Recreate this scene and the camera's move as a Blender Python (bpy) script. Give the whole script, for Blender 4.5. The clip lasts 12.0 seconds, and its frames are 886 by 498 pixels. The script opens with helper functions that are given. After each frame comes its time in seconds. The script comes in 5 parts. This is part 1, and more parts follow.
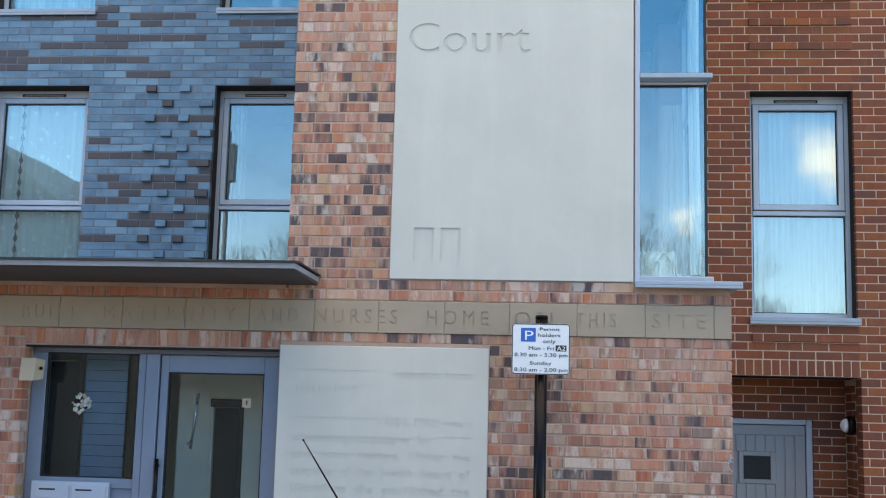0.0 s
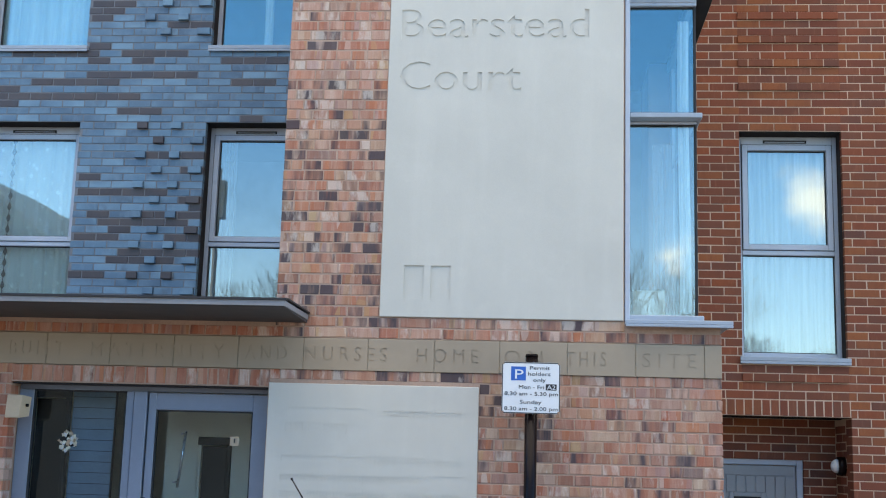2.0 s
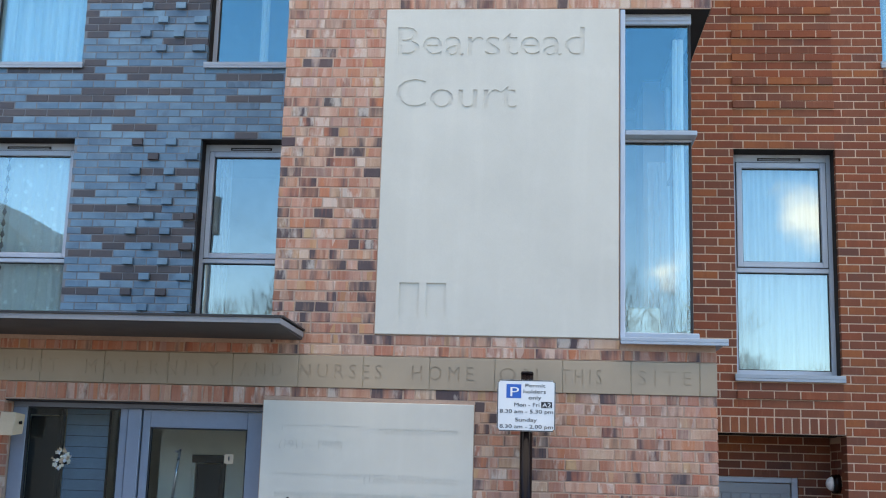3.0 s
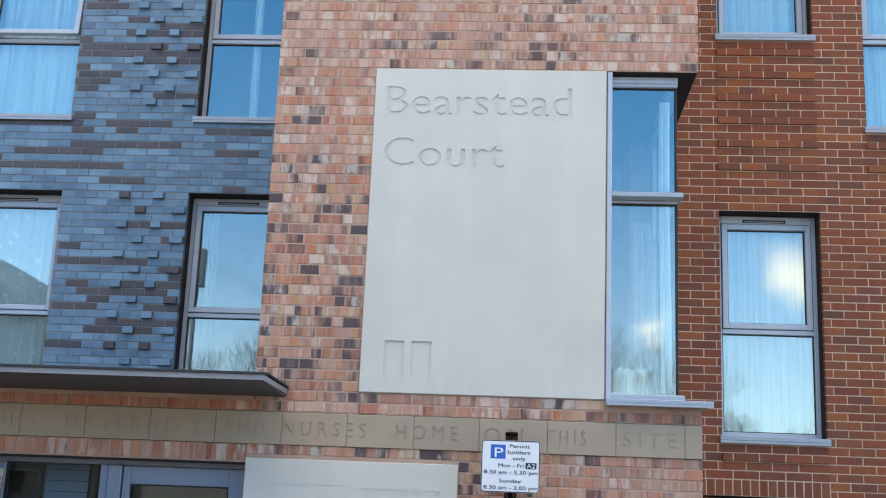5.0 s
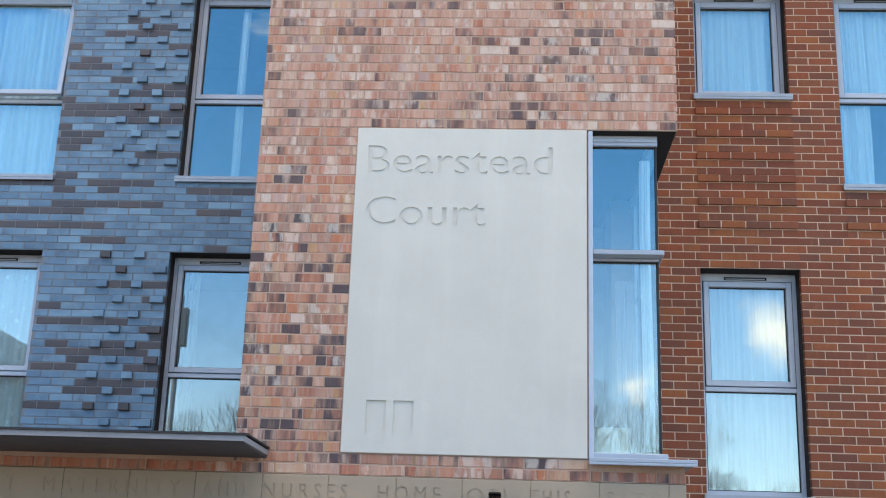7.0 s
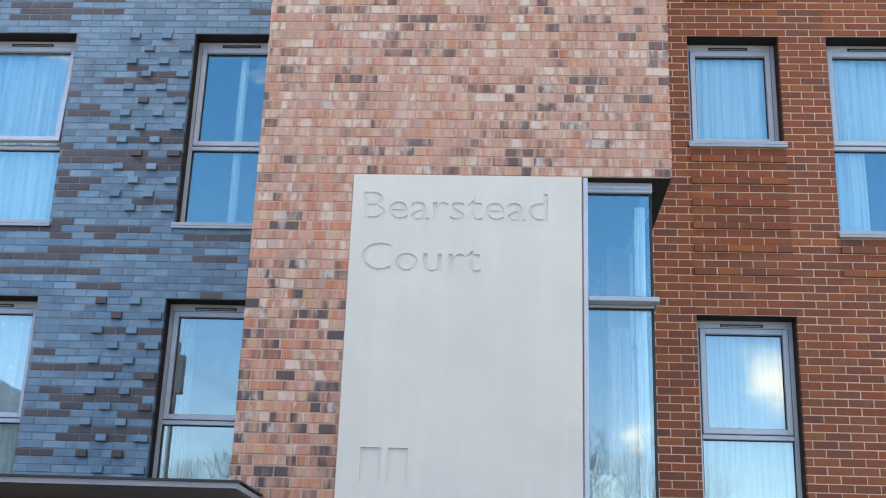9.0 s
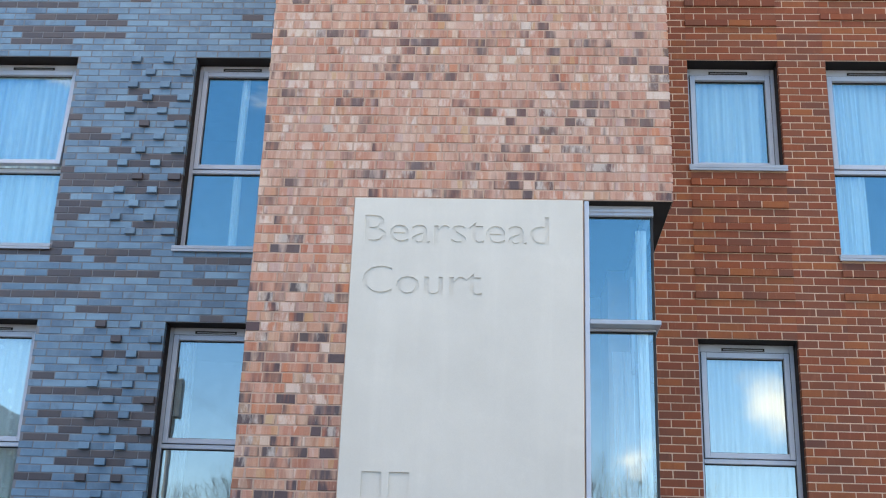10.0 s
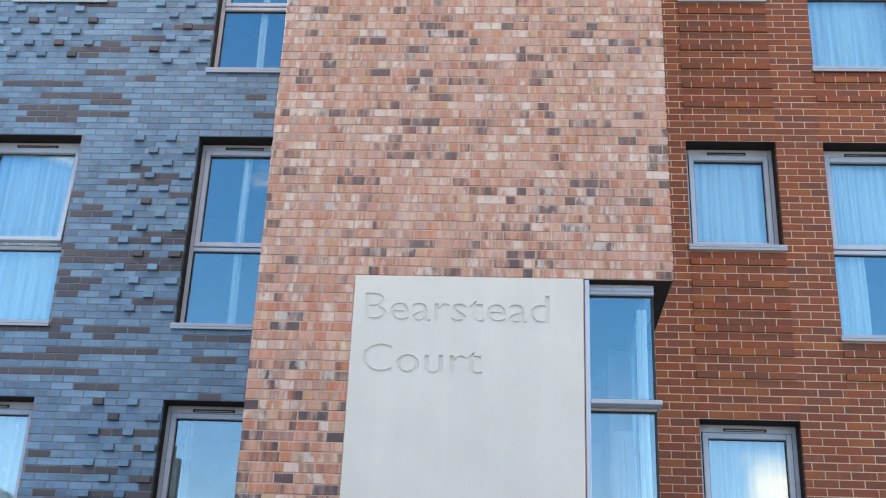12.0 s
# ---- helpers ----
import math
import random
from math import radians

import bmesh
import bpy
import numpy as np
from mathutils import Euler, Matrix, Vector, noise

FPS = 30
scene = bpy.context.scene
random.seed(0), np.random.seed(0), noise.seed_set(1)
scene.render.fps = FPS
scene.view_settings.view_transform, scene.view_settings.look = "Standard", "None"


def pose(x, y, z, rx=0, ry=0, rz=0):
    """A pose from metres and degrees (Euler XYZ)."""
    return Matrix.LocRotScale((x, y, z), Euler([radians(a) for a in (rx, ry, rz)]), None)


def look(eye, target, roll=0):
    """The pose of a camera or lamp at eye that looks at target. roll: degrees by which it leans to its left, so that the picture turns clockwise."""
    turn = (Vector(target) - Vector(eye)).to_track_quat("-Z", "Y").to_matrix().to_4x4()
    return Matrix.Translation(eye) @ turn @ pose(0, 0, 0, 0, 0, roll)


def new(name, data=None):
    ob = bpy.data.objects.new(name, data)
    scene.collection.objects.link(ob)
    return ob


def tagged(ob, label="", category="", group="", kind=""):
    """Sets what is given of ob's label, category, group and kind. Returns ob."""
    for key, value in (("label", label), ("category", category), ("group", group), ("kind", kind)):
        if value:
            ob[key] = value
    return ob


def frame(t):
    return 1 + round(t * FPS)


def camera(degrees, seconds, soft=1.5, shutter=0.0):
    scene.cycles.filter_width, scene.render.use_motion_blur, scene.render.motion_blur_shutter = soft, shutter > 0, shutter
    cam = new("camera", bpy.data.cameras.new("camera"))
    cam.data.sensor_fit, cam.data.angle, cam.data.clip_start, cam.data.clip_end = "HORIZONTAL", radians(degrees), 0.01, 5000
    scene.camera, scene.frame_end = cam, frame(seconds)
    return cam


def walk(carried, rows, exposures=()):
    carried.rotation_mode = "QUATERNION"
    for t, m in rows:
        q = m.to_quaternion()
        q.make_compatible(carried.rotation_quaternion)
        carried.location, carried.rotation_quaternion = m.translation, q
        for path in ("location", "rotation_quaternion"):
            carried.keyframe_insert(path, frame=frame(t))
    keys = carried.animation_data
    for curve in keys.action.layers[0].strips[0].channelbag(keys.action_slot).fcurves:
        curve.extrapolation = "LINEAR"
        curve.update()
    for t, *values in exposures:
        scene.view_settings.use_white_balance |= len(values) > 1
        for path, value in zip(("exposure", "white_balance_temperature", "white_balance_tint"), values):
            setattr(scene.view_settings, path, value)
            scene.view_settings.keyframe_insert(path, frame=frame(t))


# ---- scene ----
cam = camera(40.96, 12.0, soft=1.1)
# seconds, place, pitch, roll, yaw: held by hand in one spot, the camera tilts up the front of the building
ROWS = [
    (0.0, 0.009, -0.020, 1.880, 8.148, 1.437, 5.458),
    (0.5, 0.004, -0.010, 1.880, 8.539, 1.430, 5.308),
    (1.0, 0.003, -0.016, 1.884, 9.075, 1.427, 5.185),
    (1.5, 0.002, -0.009, 1.878, 9.594, 1.542, 5.080),
    (2.0, 0.002, -0.008, 1.880, 10.005, 1.647, 4.991),
    (2.5, 0.001, 0.002, 1.871, 10.489, 1.751, 4.888),
    (3.0, -0.012, -0.008, 1.890, 10.780, 1.666, 4.689),
    (5.0, -0.014, -0.011, 1.918, 13.424, 2.321, 4.095),
    (5.5, -0.017, -0.006, 1.916, 14.168, 2.305, 3.874),
    (6.0, -0.013, -0.005, 1.920, 14.914, 2.177, 3.680),
    (6.5, -0.010, -0.005, 1.919, 15.625, 2.087, 3.513),
    (7.0, -0.002, -0.004, 1.925, 16.247, 1.916, 3.376),
    (9.0, 0.022, 0.003, 1.916, 18.554, 1.998, 3.388),
    (9.5, 0.015, 0.016, 1.916, 19.130, 1.953, 3.413),
    (10.0, 0.005, 0.016, 1.914, 19.717, 2.040, 3.374),
    (10.5, 0.018, 0.024, 1.920, 20.524, 2.040, 3.486),
    (11.0, 0.015, 0.030, 1.922, 21.750, 2.276, 3.508),
    (11.5, 0.016, 0.037, 1.910, 22.746, 2.420, 3.560),
    (12.0, -0.002, 0.020, 1.907, 23.536, 2.314, 3.496),
]
walk(cam, [(t, pose(x, y, z, 90 + pitch, 0, yaw) @ pose(0, 0, 0, 0, 0, roll)) for t, x, y, z, pitch, roll, yaw in ROWS],
     exposures=[(0, 2.25, 8120, 13.5), (12, 2.37, 8340, 17.5)])

# ---- world and sun ----
SUN_EL, SUN_AZ = 28.0, 284.0
world = bpy.data.worlds.new("sky")
scene.world = world
world.use_nodes = True
wt = world.node_tree
wt.nodes.clear()


def build_sky(strength=0.11):
    n = wt.nodes
    out = n.new("ShaderNodeOutputWorld")
    bg = n.new("ShaderNodeBackground")
    sky = n.new("ShaderNodeTexSky")
    sky.sky_type = "NISHITA"
    sky.sun_disc = False
    sky.sun_elevation = radians(SUN_EL)
    sky.sun_rotation = radians(SUN_AZ)
    sky.air_density, sky.dust_density, sky.ozone_density = 1.0, 0.05, 3.0
    co = n.new("ShaderNodeTexCoord")
    mp = n.new("ShaderNodeMapping")
    mp.inputs["Scale"].default_value = (4.5, 4.5, 8.0)
    mp.inputs["Location"].default_value = CLOUD_SHIFT
    nz = n.new("ShaderNodeTexNoise")
    nz.inputs["Scale"].default_value = 1.0
    nz.inputs["Detail"].default_value = 9.0
    nz.inputs["Roughness"].default_value = 0.52
    sep = n.new("ShaderNodeSeparateXYZ")
    low = n.new("ShaderNodeValToRGB")           # clear blue between a little haze at the horizon and a field of high white cloud
    lr = low.color_ramp
    lr.elements[0].position, lr.elements[0].color = 0.03, (0.12, 0.12, 0.12, 1)
    lr.elements[1].position, lr.elements[1].color = 0.78, (0.64, 0.64, 0.64, 1)
    for at, v in ((0.14, 0.04), (0.515, 0.0), (0.615, 0.42)):
        lr.elements.new(at).color = (v, v, v, 1)
    lift = n.new("ShaderNodeMath")
    lift.operation = "SUBTRACT"
    lift.inputs[1].default_value = 0.36
    hue = n.new("ShaderNodeHueSaturation")
    hue.inputs["Hue"].default_value = 0.5
    clear = n.new("ShaderNodeMapRange")         # pale and hazy low down, deep blue above
    clear.inputs["From Min"].default_value, clear.inputs["From Max"].default_value = 0.08, 0.32
    clear.inputs["To Min"].default_value, clear.inputs["To Max"].default_value = 1.02, 1.34
    heaps = []                                  # banks of cumulus low over the trees across the street
    for centre, reach, mass in BANKS:
        dist = n.new("ShaderNodeVectorMath")
        dist.operation = "DISTANCE"
        dist.inputs[1].default_value = centre
        bank = n.new("ShaderNodeMapRange")
        bank.inputs["From Min"].default_value, bank.inputs["From Max"].default_value = 0.0, reach
        bank.inputs["To Min"].default_value, bank.inputs["To Max"].default_value = mass, 0.0
        wt.links.new(co.outputs["Generated"], dist.inputs[0])
        wt.links.new(dist.outputs["Value"], bank.inputs["Value"])
        heaps.append(bank.outputs["Result"])
    heap = n.new("ShaderNodeMath")
    heap.operation = "MAXIMUM"
    wt.links.new(heaps[0], heap.inputs[0])
    wt.links.new(heaps[1], heap.inputs[1])
    more = n.new("ShaderNodeMath")
    more.operation = "ADD"
    add = n.new("ShaderNodeMath")
    add.operation = "ADD"
    ramp = n.new("ShaderNodeMapRange")
    ramp.interpolation_type = "SMOOTHSTEP"
    ramp.inputs["From Min"].default_value, ramp.inputs["From Max"].default_value = 0.50, 0.70
    mix = n.new("ShaderNodeMix")
    mix.data_type = "RGBA"
    mix.inputs["B"].default_value = (5.6, 5.7, 5.9, 1)
    bg.inputs["Strength"].default_value = strength
    L = wt.links.new
    L(co.outputs["Generated"], mp.inputs["Vector"])
    L(mp.outputs["Vector"], nz.inputs["Vector"])
    L(co.outputs["Generated"], sep.inputs["Vector"])
    L(sep.outputs["Z"], low.inputs["Fac"])
    L(sep.outputs["Z"], clear.inputs["Value"])
    L(clear.outputs["Result"], hue.inputs["Saturation"])
    crisp = n.new("ShaderNodeMath")
    crisp.operation = "MULTIPLY_ADD"
    crisp.inputs[1].default_value, crisp.inputs[2].default_value = 1.9, -0.45
    L(nz.outputs["Fac"], crisp.inputs[0])
    L(crisp.outputs["Value"], add.inputs[0])
    L(low.outputs["Color"], lift.inputs[0])
    L(lift.outputs["Value"], more.inputs[0])
    L(heap.outputs["Value"], more.inputs[1])
    L(more.outputs["Value"], add.inputs[1])
    L(add.outputs["Value"], ramp.inputs["Value"])
    L(ramp.outputs["Result"], mix.inputs["Factor"])
    L(sky.outputs["Color"], hue.inputs["Color"])
    air = n.new("ShaderNodeValToRGB")           # cool winter haze towards the horizon
    for e, (at, c) in zip(air.color_ramp.elements, ((0.04, (0.80, 0.87, 1.0, 1)), (0.34, (1, 1, 1, 1)))):
        e.position, e.color = at, c
    cool = n.new("ShaderNodeMix")
    cool.data_type, cool.blend_type = "RGBA", "MULTIPLY"
    cool.inputs["Factor"].default_value = 1.0
    L(sep.outputs["Z"], air.inputs["Fac"])
    L(hue.outputs["Color"], cool.inputs["A"])
    L(air.outputs["Color"], cool.inputs["B"])
    L(cool.outputs["Result"], mix.inputs["A"])
    L(mix.outputs["Result"], bg.inputs["Color"])
    L(bg.outputs["Background"], out.inputs["Surface"])


CLOUD_SHIFT = (0.3, 0.0, 0.1)
BANKS = ((Vector((0.240, -0.952, 0.190)).normalized(), 0.115, 0.50), (Vector((0.108, -0.985, 0.160)).normalized(), 0.072, 0.72))
build_sky()
sun_data = bpy.data.lights.new("sun", "SUN")
sun_data.energy, sun_data.angle, sun_data.color = 3.0, radians(0.6), (1.0, 0.95, 0.88)
sun = new("sun", sun_data)
_az, _el = radians(SUN_AZ), radians(SUN_EL)
_to_sun = Vector((math.sin(_az) * math.cos(_el), math.cos(_az) * math.cos(_el), math.sin(_el)))
sun.matrix_world = look(_to_sun * 60, (0, 0, 0))


# ---- materials ----
class Mat:
    """A small builder for node materials on world position."""

    def __init__(self, name, rough=0.8, metal=0.0, spec=0.5):
        self.m = bpy.data.materials.new(name)
        self.m.use_nodes = True
        self.t = self.m.node_tree
        self.n = self.t.nodes
        self.b = self.n["Principled BSDF"]
        self.b.inputs["Roughness"].default_value = rough
        self.b.inputs["Metallic"].default_value = metal
        self.b.inputs["Specular IOR Level"].default_value = spec
        self.geo = self.n.new("ShaderNodeNewGeometry")
        self.pos = self.geo.outputs["Position"]
        self._rand = None

    def link(self, a, b):
        self.t.links.new(a, b)

    def math(self, op, a, b=None, c=None, clamp=False):
        k = self.n.new("ShaderNodeMath")
        k.operation, k.use_clamp = op, clamp
        for i, v in enumerate((a, b, c)):
            if v is None:
                continue
            if isinstance(v, (int, float)):
                k.inputs[i].default_value = v
            else:
                self.link(v, k.inputs[i])
        return k.outputs[0]

    def rand(self, seed=0.0):
        """A random number for each piece, be it an object or an island of a joined mesh."""
        if self._rand is None:
            info = self.n.new("ShaderNodeObjectInfo")
            s = self.math("ADD", info.outputs["Random"], self.geo.outputs["Random Per Island"])
            self._rand = self.math("FRACT", s)
        if seed == 0:
            return self._rand
        return self.math("FRACT", self.math("MULTIPLY_ADD", self._rand, 37.7 + 113.0 * seed, seed))

    def noise(self, scale, detail=4.0, rough=0.55, stretch=(1, 1, 1), shift=None):
        mp = self.n.new("ShaderNodeMapping")
        mp.inputs["Scale"].default_value = stretch
        self.link(self.pos, mp.inputs["Vector"])
        if shift is not None:
            cb = self.n.new("ShaderNodeCombineXYZ")
            s = self.math("MULTIPLY", shift, 40.0)
            self.link(s, cb.inputs[0])
            self.link(s, cb.inputs[1])
            self.link(s, cb.inputs[2])
            self.link(cb.outputs[0], mp.inputs["Location"])
        k = self.n.new("ShaderNodeTexNoise")
        k.inputs["Scale"].default_value = scale
        k.inputs["Detail"].default_value = detail
        k.inputs["Roughness"].default_value = rough
        self.link(mp.outputs["Vector"], k.inputs["Vector"])
        return k.outputs["Fac"]

    def cells(self, stretch, shift):
        """Random numbers in upright blocks a few centimetres across."""
        mp = self.n.new("ShaderNodeMapping")
        mp.inputs["Scale"].default_value = stretch
        cb = self.n.new("ShaderNodeCombineXYZ")
        s = self.math("MULTIPLY", shift, 40.0)
        self.link(s, cb.inputs[0])
        self.link(s, cb.inputs[2])
        self.link(cb.outputs[0], mp.inputs["Location"])
        self.link(self.pos, mp.inputs["Vector"])
        k = self.n.new("ShaderNodeTexVoronoi")
        k.inputs["Scale"].default_value = 1.0
        self.link(mp.outputs["Vector"], k.inputs["Vector"])
        sep = self.n.new("ShaderNodeSeparateXYZ")
        self.link(k.outputs["Color"], sep.inputs[0])
        return sep.outputs[0], sep.outputs[1]

    def ramp(self, v, lo, hi, to0=0.0, to1=1.0):
        k = self.n.new("ShaderNodeMapRange")
        k.inputs["From Min"].default_value, k.inputs["From Max"].default_value = lo, hi
        k.inputs["To Min"].default_value, k.inputs["To Max"].default_value = to0, to1
        self.link(v, k.inputs["Value"])
        return k.outputs["Result"]

    def colors(self, v, stops, hard=False):
        k = self.n.new("ShaderNodeValToRGB")
        cr = k.color_ramp
        cr.interpolation = "CONSTANT" if hard else "LINEAR"
        cr.elements[0].position, cr.elements[0].color = stops[0][0], (*stops[0][1], 1)
        cr.elements[1].position, cr.elements[1].color = stops[-1][0], (*stops[-1][1], 1)
        for p, c in stops[1:-1]:
            cr.elements.new(p).color = (*c, 1)
        self.link(v, k.inputs["Fac"])
        return k.outputs["Color"]

    def mix(self, f, a, b, mode="MIX"):
        k = self.n.new("ShaderNodeMix")
        k.data_type, k.blend_type = "RGBA", mode
        for s, v in (("Factor", f), ("A", a), ("B", b)):
            if isinstance(v, (int, float)):
                k.inputs[s].default_value = v
            elif isinstance(v, tuple):
                k.inputs[s].default_value = (*v, 1)
            else:
                self.link(v, k.inputs[s])
        return k.outputs["Result"]

    def color(self, c):
        if isinstance(c, tuple):
            self.b.inputs["Base Color"].default_value = (*c, 1)
        else:
            self.link(c, self.b.inputs["Base Color"])
        return self

    def rough(self, v):
        self.link(v, self.b.inputs["Roughness"])
        return self

    def bump(self, h, strength=0.3, dist=0.004):
        k = self.n.new("ShaderNodeBump")
        k.inputs["Strength"].default_value, k.inputs["Distance"].default_value = strength, dist
        self.link(h, k.inputs["Height"])
        self.link(k.outputs["Normal"], self.b.inputs["Normal"])
        return self


def simple(name, base, rough=0.6, metal=0.0, vary=0.12, scale=6.0, bump=0.0):
    """Paint, metal or plastic with a slight unevenness at two scales."""
    k = Mat(name, rough, metal)
    a = k.noise(scale, 5)
    b = k.noise(scale * 14, 3)
    f = k.math("MULTIPLY_ADD", b, 0.35, k.math("MULTIPLY", a, 0.65))
    lo = tuple(c * (1 - vary) for c in base)
    hi = tuple(min(1, c * (1 + vary)) for c in base)
    k.color(k.colors(f, [(0.3, lo), (0.7, hi)]))
    k.rough(k.ramp(a, 0.3, 0.7, max(0.03, rough - 0.08), min(1, rough + 0.08)))
    if bump:
        k.bump(b, bump, 0.002)
    return k.m


PALE = [(0.0, (0.46, 0.155, 0.095)), (0.12, (0.52, 0.285, 0.20)), (0.24, (0.41, 0.135, 0.080)), (0.36, (0.50, 0.250, 0.180)), (0.46, (0.47, 0.30, 0.20)),
        (0.56, (0.47, 0.185, 0.125)), (0.66, (0.37, 0.215, 0.165)), (0.76, (0.55, 0.345, 0.26)), (0.88, (0.44, 0.20, 0.145)), (1.0, (0.50, 0.22, 0.15))]
MIXED = [(0.0, (0.50, 0.150, 0.080)), (0.09, (0.46, 0.33, 0.225)), (0.17, (0.43, 0.125, 0.070)), (0.26, (0.25, 0.145, 0.105)), (0.34, (0.50, 0.205, 0.130)), (0.43, (0.52, 0.37, 0.265)), (0.50, (0.46, 0.140, 0.075)),
         (0.58, (0.24, 0.170, 0.150)), (0.66, (0.48, 0.165, 0.100)), (0.76, (0.54, 0.33, 0.245)), (0.84, (0.30, 0.135, 0.095)), (0.92, (0.47, 0.18, 0.11)), (1.0, (0.44, 0.29, 0.19))]
ROSE = [(0.0, (0.50, 0.165, 0.095)), (0.14, (0.55, 0.33, 0.25)), (0.28, (0.46, 0.150, 0.088)), (0.42, (0.53, 0.245, 0.175)), (0.54, (0.60, 0.44, 0.355)), (0.66, (0.45, 0.160, 0.100)), (0.78, (0.36, 0.225, 0.175)), (0.88, (0.52, 0.205, 0.130)), (1.0, (0.50, 0.32, 0.22))]
PLAIN_RED = [(0.0, (0.50, 0.155, 0.080)), (0.3, (0.40, 0.115, 0.062)), (0.55, (0.47, 0.175, 0.100)), (0.8, (0.35, 0.110, 0.065)), (1.0, (0.45, 0.150, 0.085))]


def make_bay_brick(name, burnt, pink, palette):
    """A delivery of reclaimed bricks: burnt, the share that is blackened; pink, how far the reds are pale."""
    k = Mat(name, 0.92, spec=0.2)
    r1, r2, r3, r4 = k.rand(), k.rand(0.31), k.rand(0.77), k.rand(0.53)
    base = k.colors(r1, palette)
    base = k.mix(k.ramp(r4, 0.0, 1.0, max(0, pink - 0.2), pink + 0.2), base, (0.50, 0.295, 0.235))
    # kiln marks and old mortar run up the face in bands of several widths
    wide = k.noise(11, 2, 0.5, (1, 1, 0.14), r1)
    thin = k.noise(42, 2, 0.5, (1, 1, 0.10), r3)
    base = k.mix(k.ramp(wide, 0.46, 0.64, 0, 0.22 + 1.1 * pink), base, (0.60, 0.43, 0.345))
    base = k.mix(k.ramp(thin, 0.52, 0.68, 0, 0.22 + 0.66 * pink), base, (0.62, 0.47, 0.38))
    base = k.mix(k.ramp(k.noise(15, 3, 0.6, (1, 1, 0.2), r2), 0.50, 0.66, 0, 0.55), base, (0.33, 0.125, 0.085))
    # where bricks lay against each other in the kiln, blocks of colour with sharp upright edges
    c1, c2 = k.cells((17, 0.01, 1.8), r3)
    block = k.colors(c1, [(0.0, (0.55, 0.20, 0.095)), (0.16, (0.62, 0.48, 0.37)), (0.30, (0.50, 0.25, 0.17)), (0.52, (0.43, 0.34, 0.335)), (0.64, (0.55, 0.34, 0.27)), (0.84, (0.68, 0.57, 0.49)), (0.93, (0.52, 0.34, 0.16))], hard=True)
    base = k.mix(k.ramp(c2, 0.35, 0.9, 0.0, 0.46), base, block)
    soot = k.noise(10, 3, 0.55, (1, 1, 0.16), r3)
    zone = k.ramp(k.noise(0.5, 2, 0.5, (1, 1, 0.8)), 0.35, 0.65, -0.035, 0.045)
    amount = k.math("ADD", k.ramp(r2, burnt, 1.0, 0.0, 0.285), zone)   # some bricks are burnt over a part or the whole
    dark = k.ramp(k.math("ADD", soot, amount), 0.62, 0.80)
    base = k.mix(k.math("MULTIPLY", dark, 0.95 - 0.6 * pink), base, (0.075, 0.064, 0.074))
    lime = k.ramp(k.math("ADD", k.noise(14, 4, 0.6, (1, 1, 0.35), r2), k.ramp(r3, 0.70, 1.0, 0, 0.26)), 0.63, 0.76)
    base = k.mix(k.math("MULTIPLY", lime, 0.6), base, (0.66, 0.57, 0.50))
    grain = k.noise(170, 4, 0.7)
    base = k.mix(0.28, base, k.colors(grain, [(0.3, (0.55, 0.55, 0.55)), (0.7, (1.3, 1.3, 1.3))]), "MULTIPLY")
    k.color(base)
    k.bump(k.math("ADD", k.noise(60, 5, 0.7), k.math("MULTIPLY", thin, 0.6)), 0.5, 0.004)
    return k.m


def make_blue_brick(name, stops, sheen):
    """Smooth engineering brick of one firing, with a cloudy bloom on its face."""
    k = Mat(name, 0.5, spec=0.55)
    r1, r2 = k.rand(), k.rand(0.43)
    patch = k.noise(1.1, 3, 0.55, (0.7, 1, 1.4))
    v = k.math("ADD", k.math("MULTIPLY", r1, 0.7), k.math("MULTIPLY", k.ramp(patch, 0.3, 0.7), 0.3))
    base = k.colors(v, stops)
    cloud = k.noise(11, 4, 0.6, (1, 1, 0.6), r2)
    base = k.mix(k.ramp(cloud, 0.5, 0.78, 0, 0.45), base, sheen)
    base = k.mix(k.ramp(k.noise(8, 3, 0.6, (1, 1, 0.5), r1), 0.60, 0.72, 0, 0.4), base, (0.07, 0.072, 0.085))
    fine = k.noise(150, 3, 0.7)
    base = k.mix(0.2, base, k.colors(fine, [(0.3, (0.6, 0.6, 0.6)), (0.7, (1.3, 1.3, 1.3))]), "MULTIPLY")
    k.color(base)
    k.rough(k.ramp(cloud, 0.3, 0.7, 0.36, 0.58))
    k.bump(k.math("ADD", k.noise(45, 4, 0.6), k.noise(10, 2)), 0.25, 0.004)
    return k.m


SLATE_BLUE = [(0.0, (0.058, 0.116, 0.181)), (0.14, (0.114, 0.237, 0.347)), (0.28, (0.078, 0.166, 0.257)), (0.40, (0.153, 0.294, 0.410)), (0.52, (0.083, 0.164, 0.244)), (0.60, (0.124, 0.250, 0.362)),
              (0.70, (0.064, 0.128, 0.200)), (0.82, (0.136, 0.267, 0.380)), (0.91, (0.083, 0.149, 0.215)), (1.0, (0.160, 0.289, 0.394))]
PLUM = [(0.0, (0.040, 0.036, 0.044)), (0.3, (0.068, 0.058, 0.064)), (0.5, (0.050, 0.043, 0.051)), (0.75, (0.080, 0.066, 0.068)), (1.0, (0.055, 0.062, 0.082))]


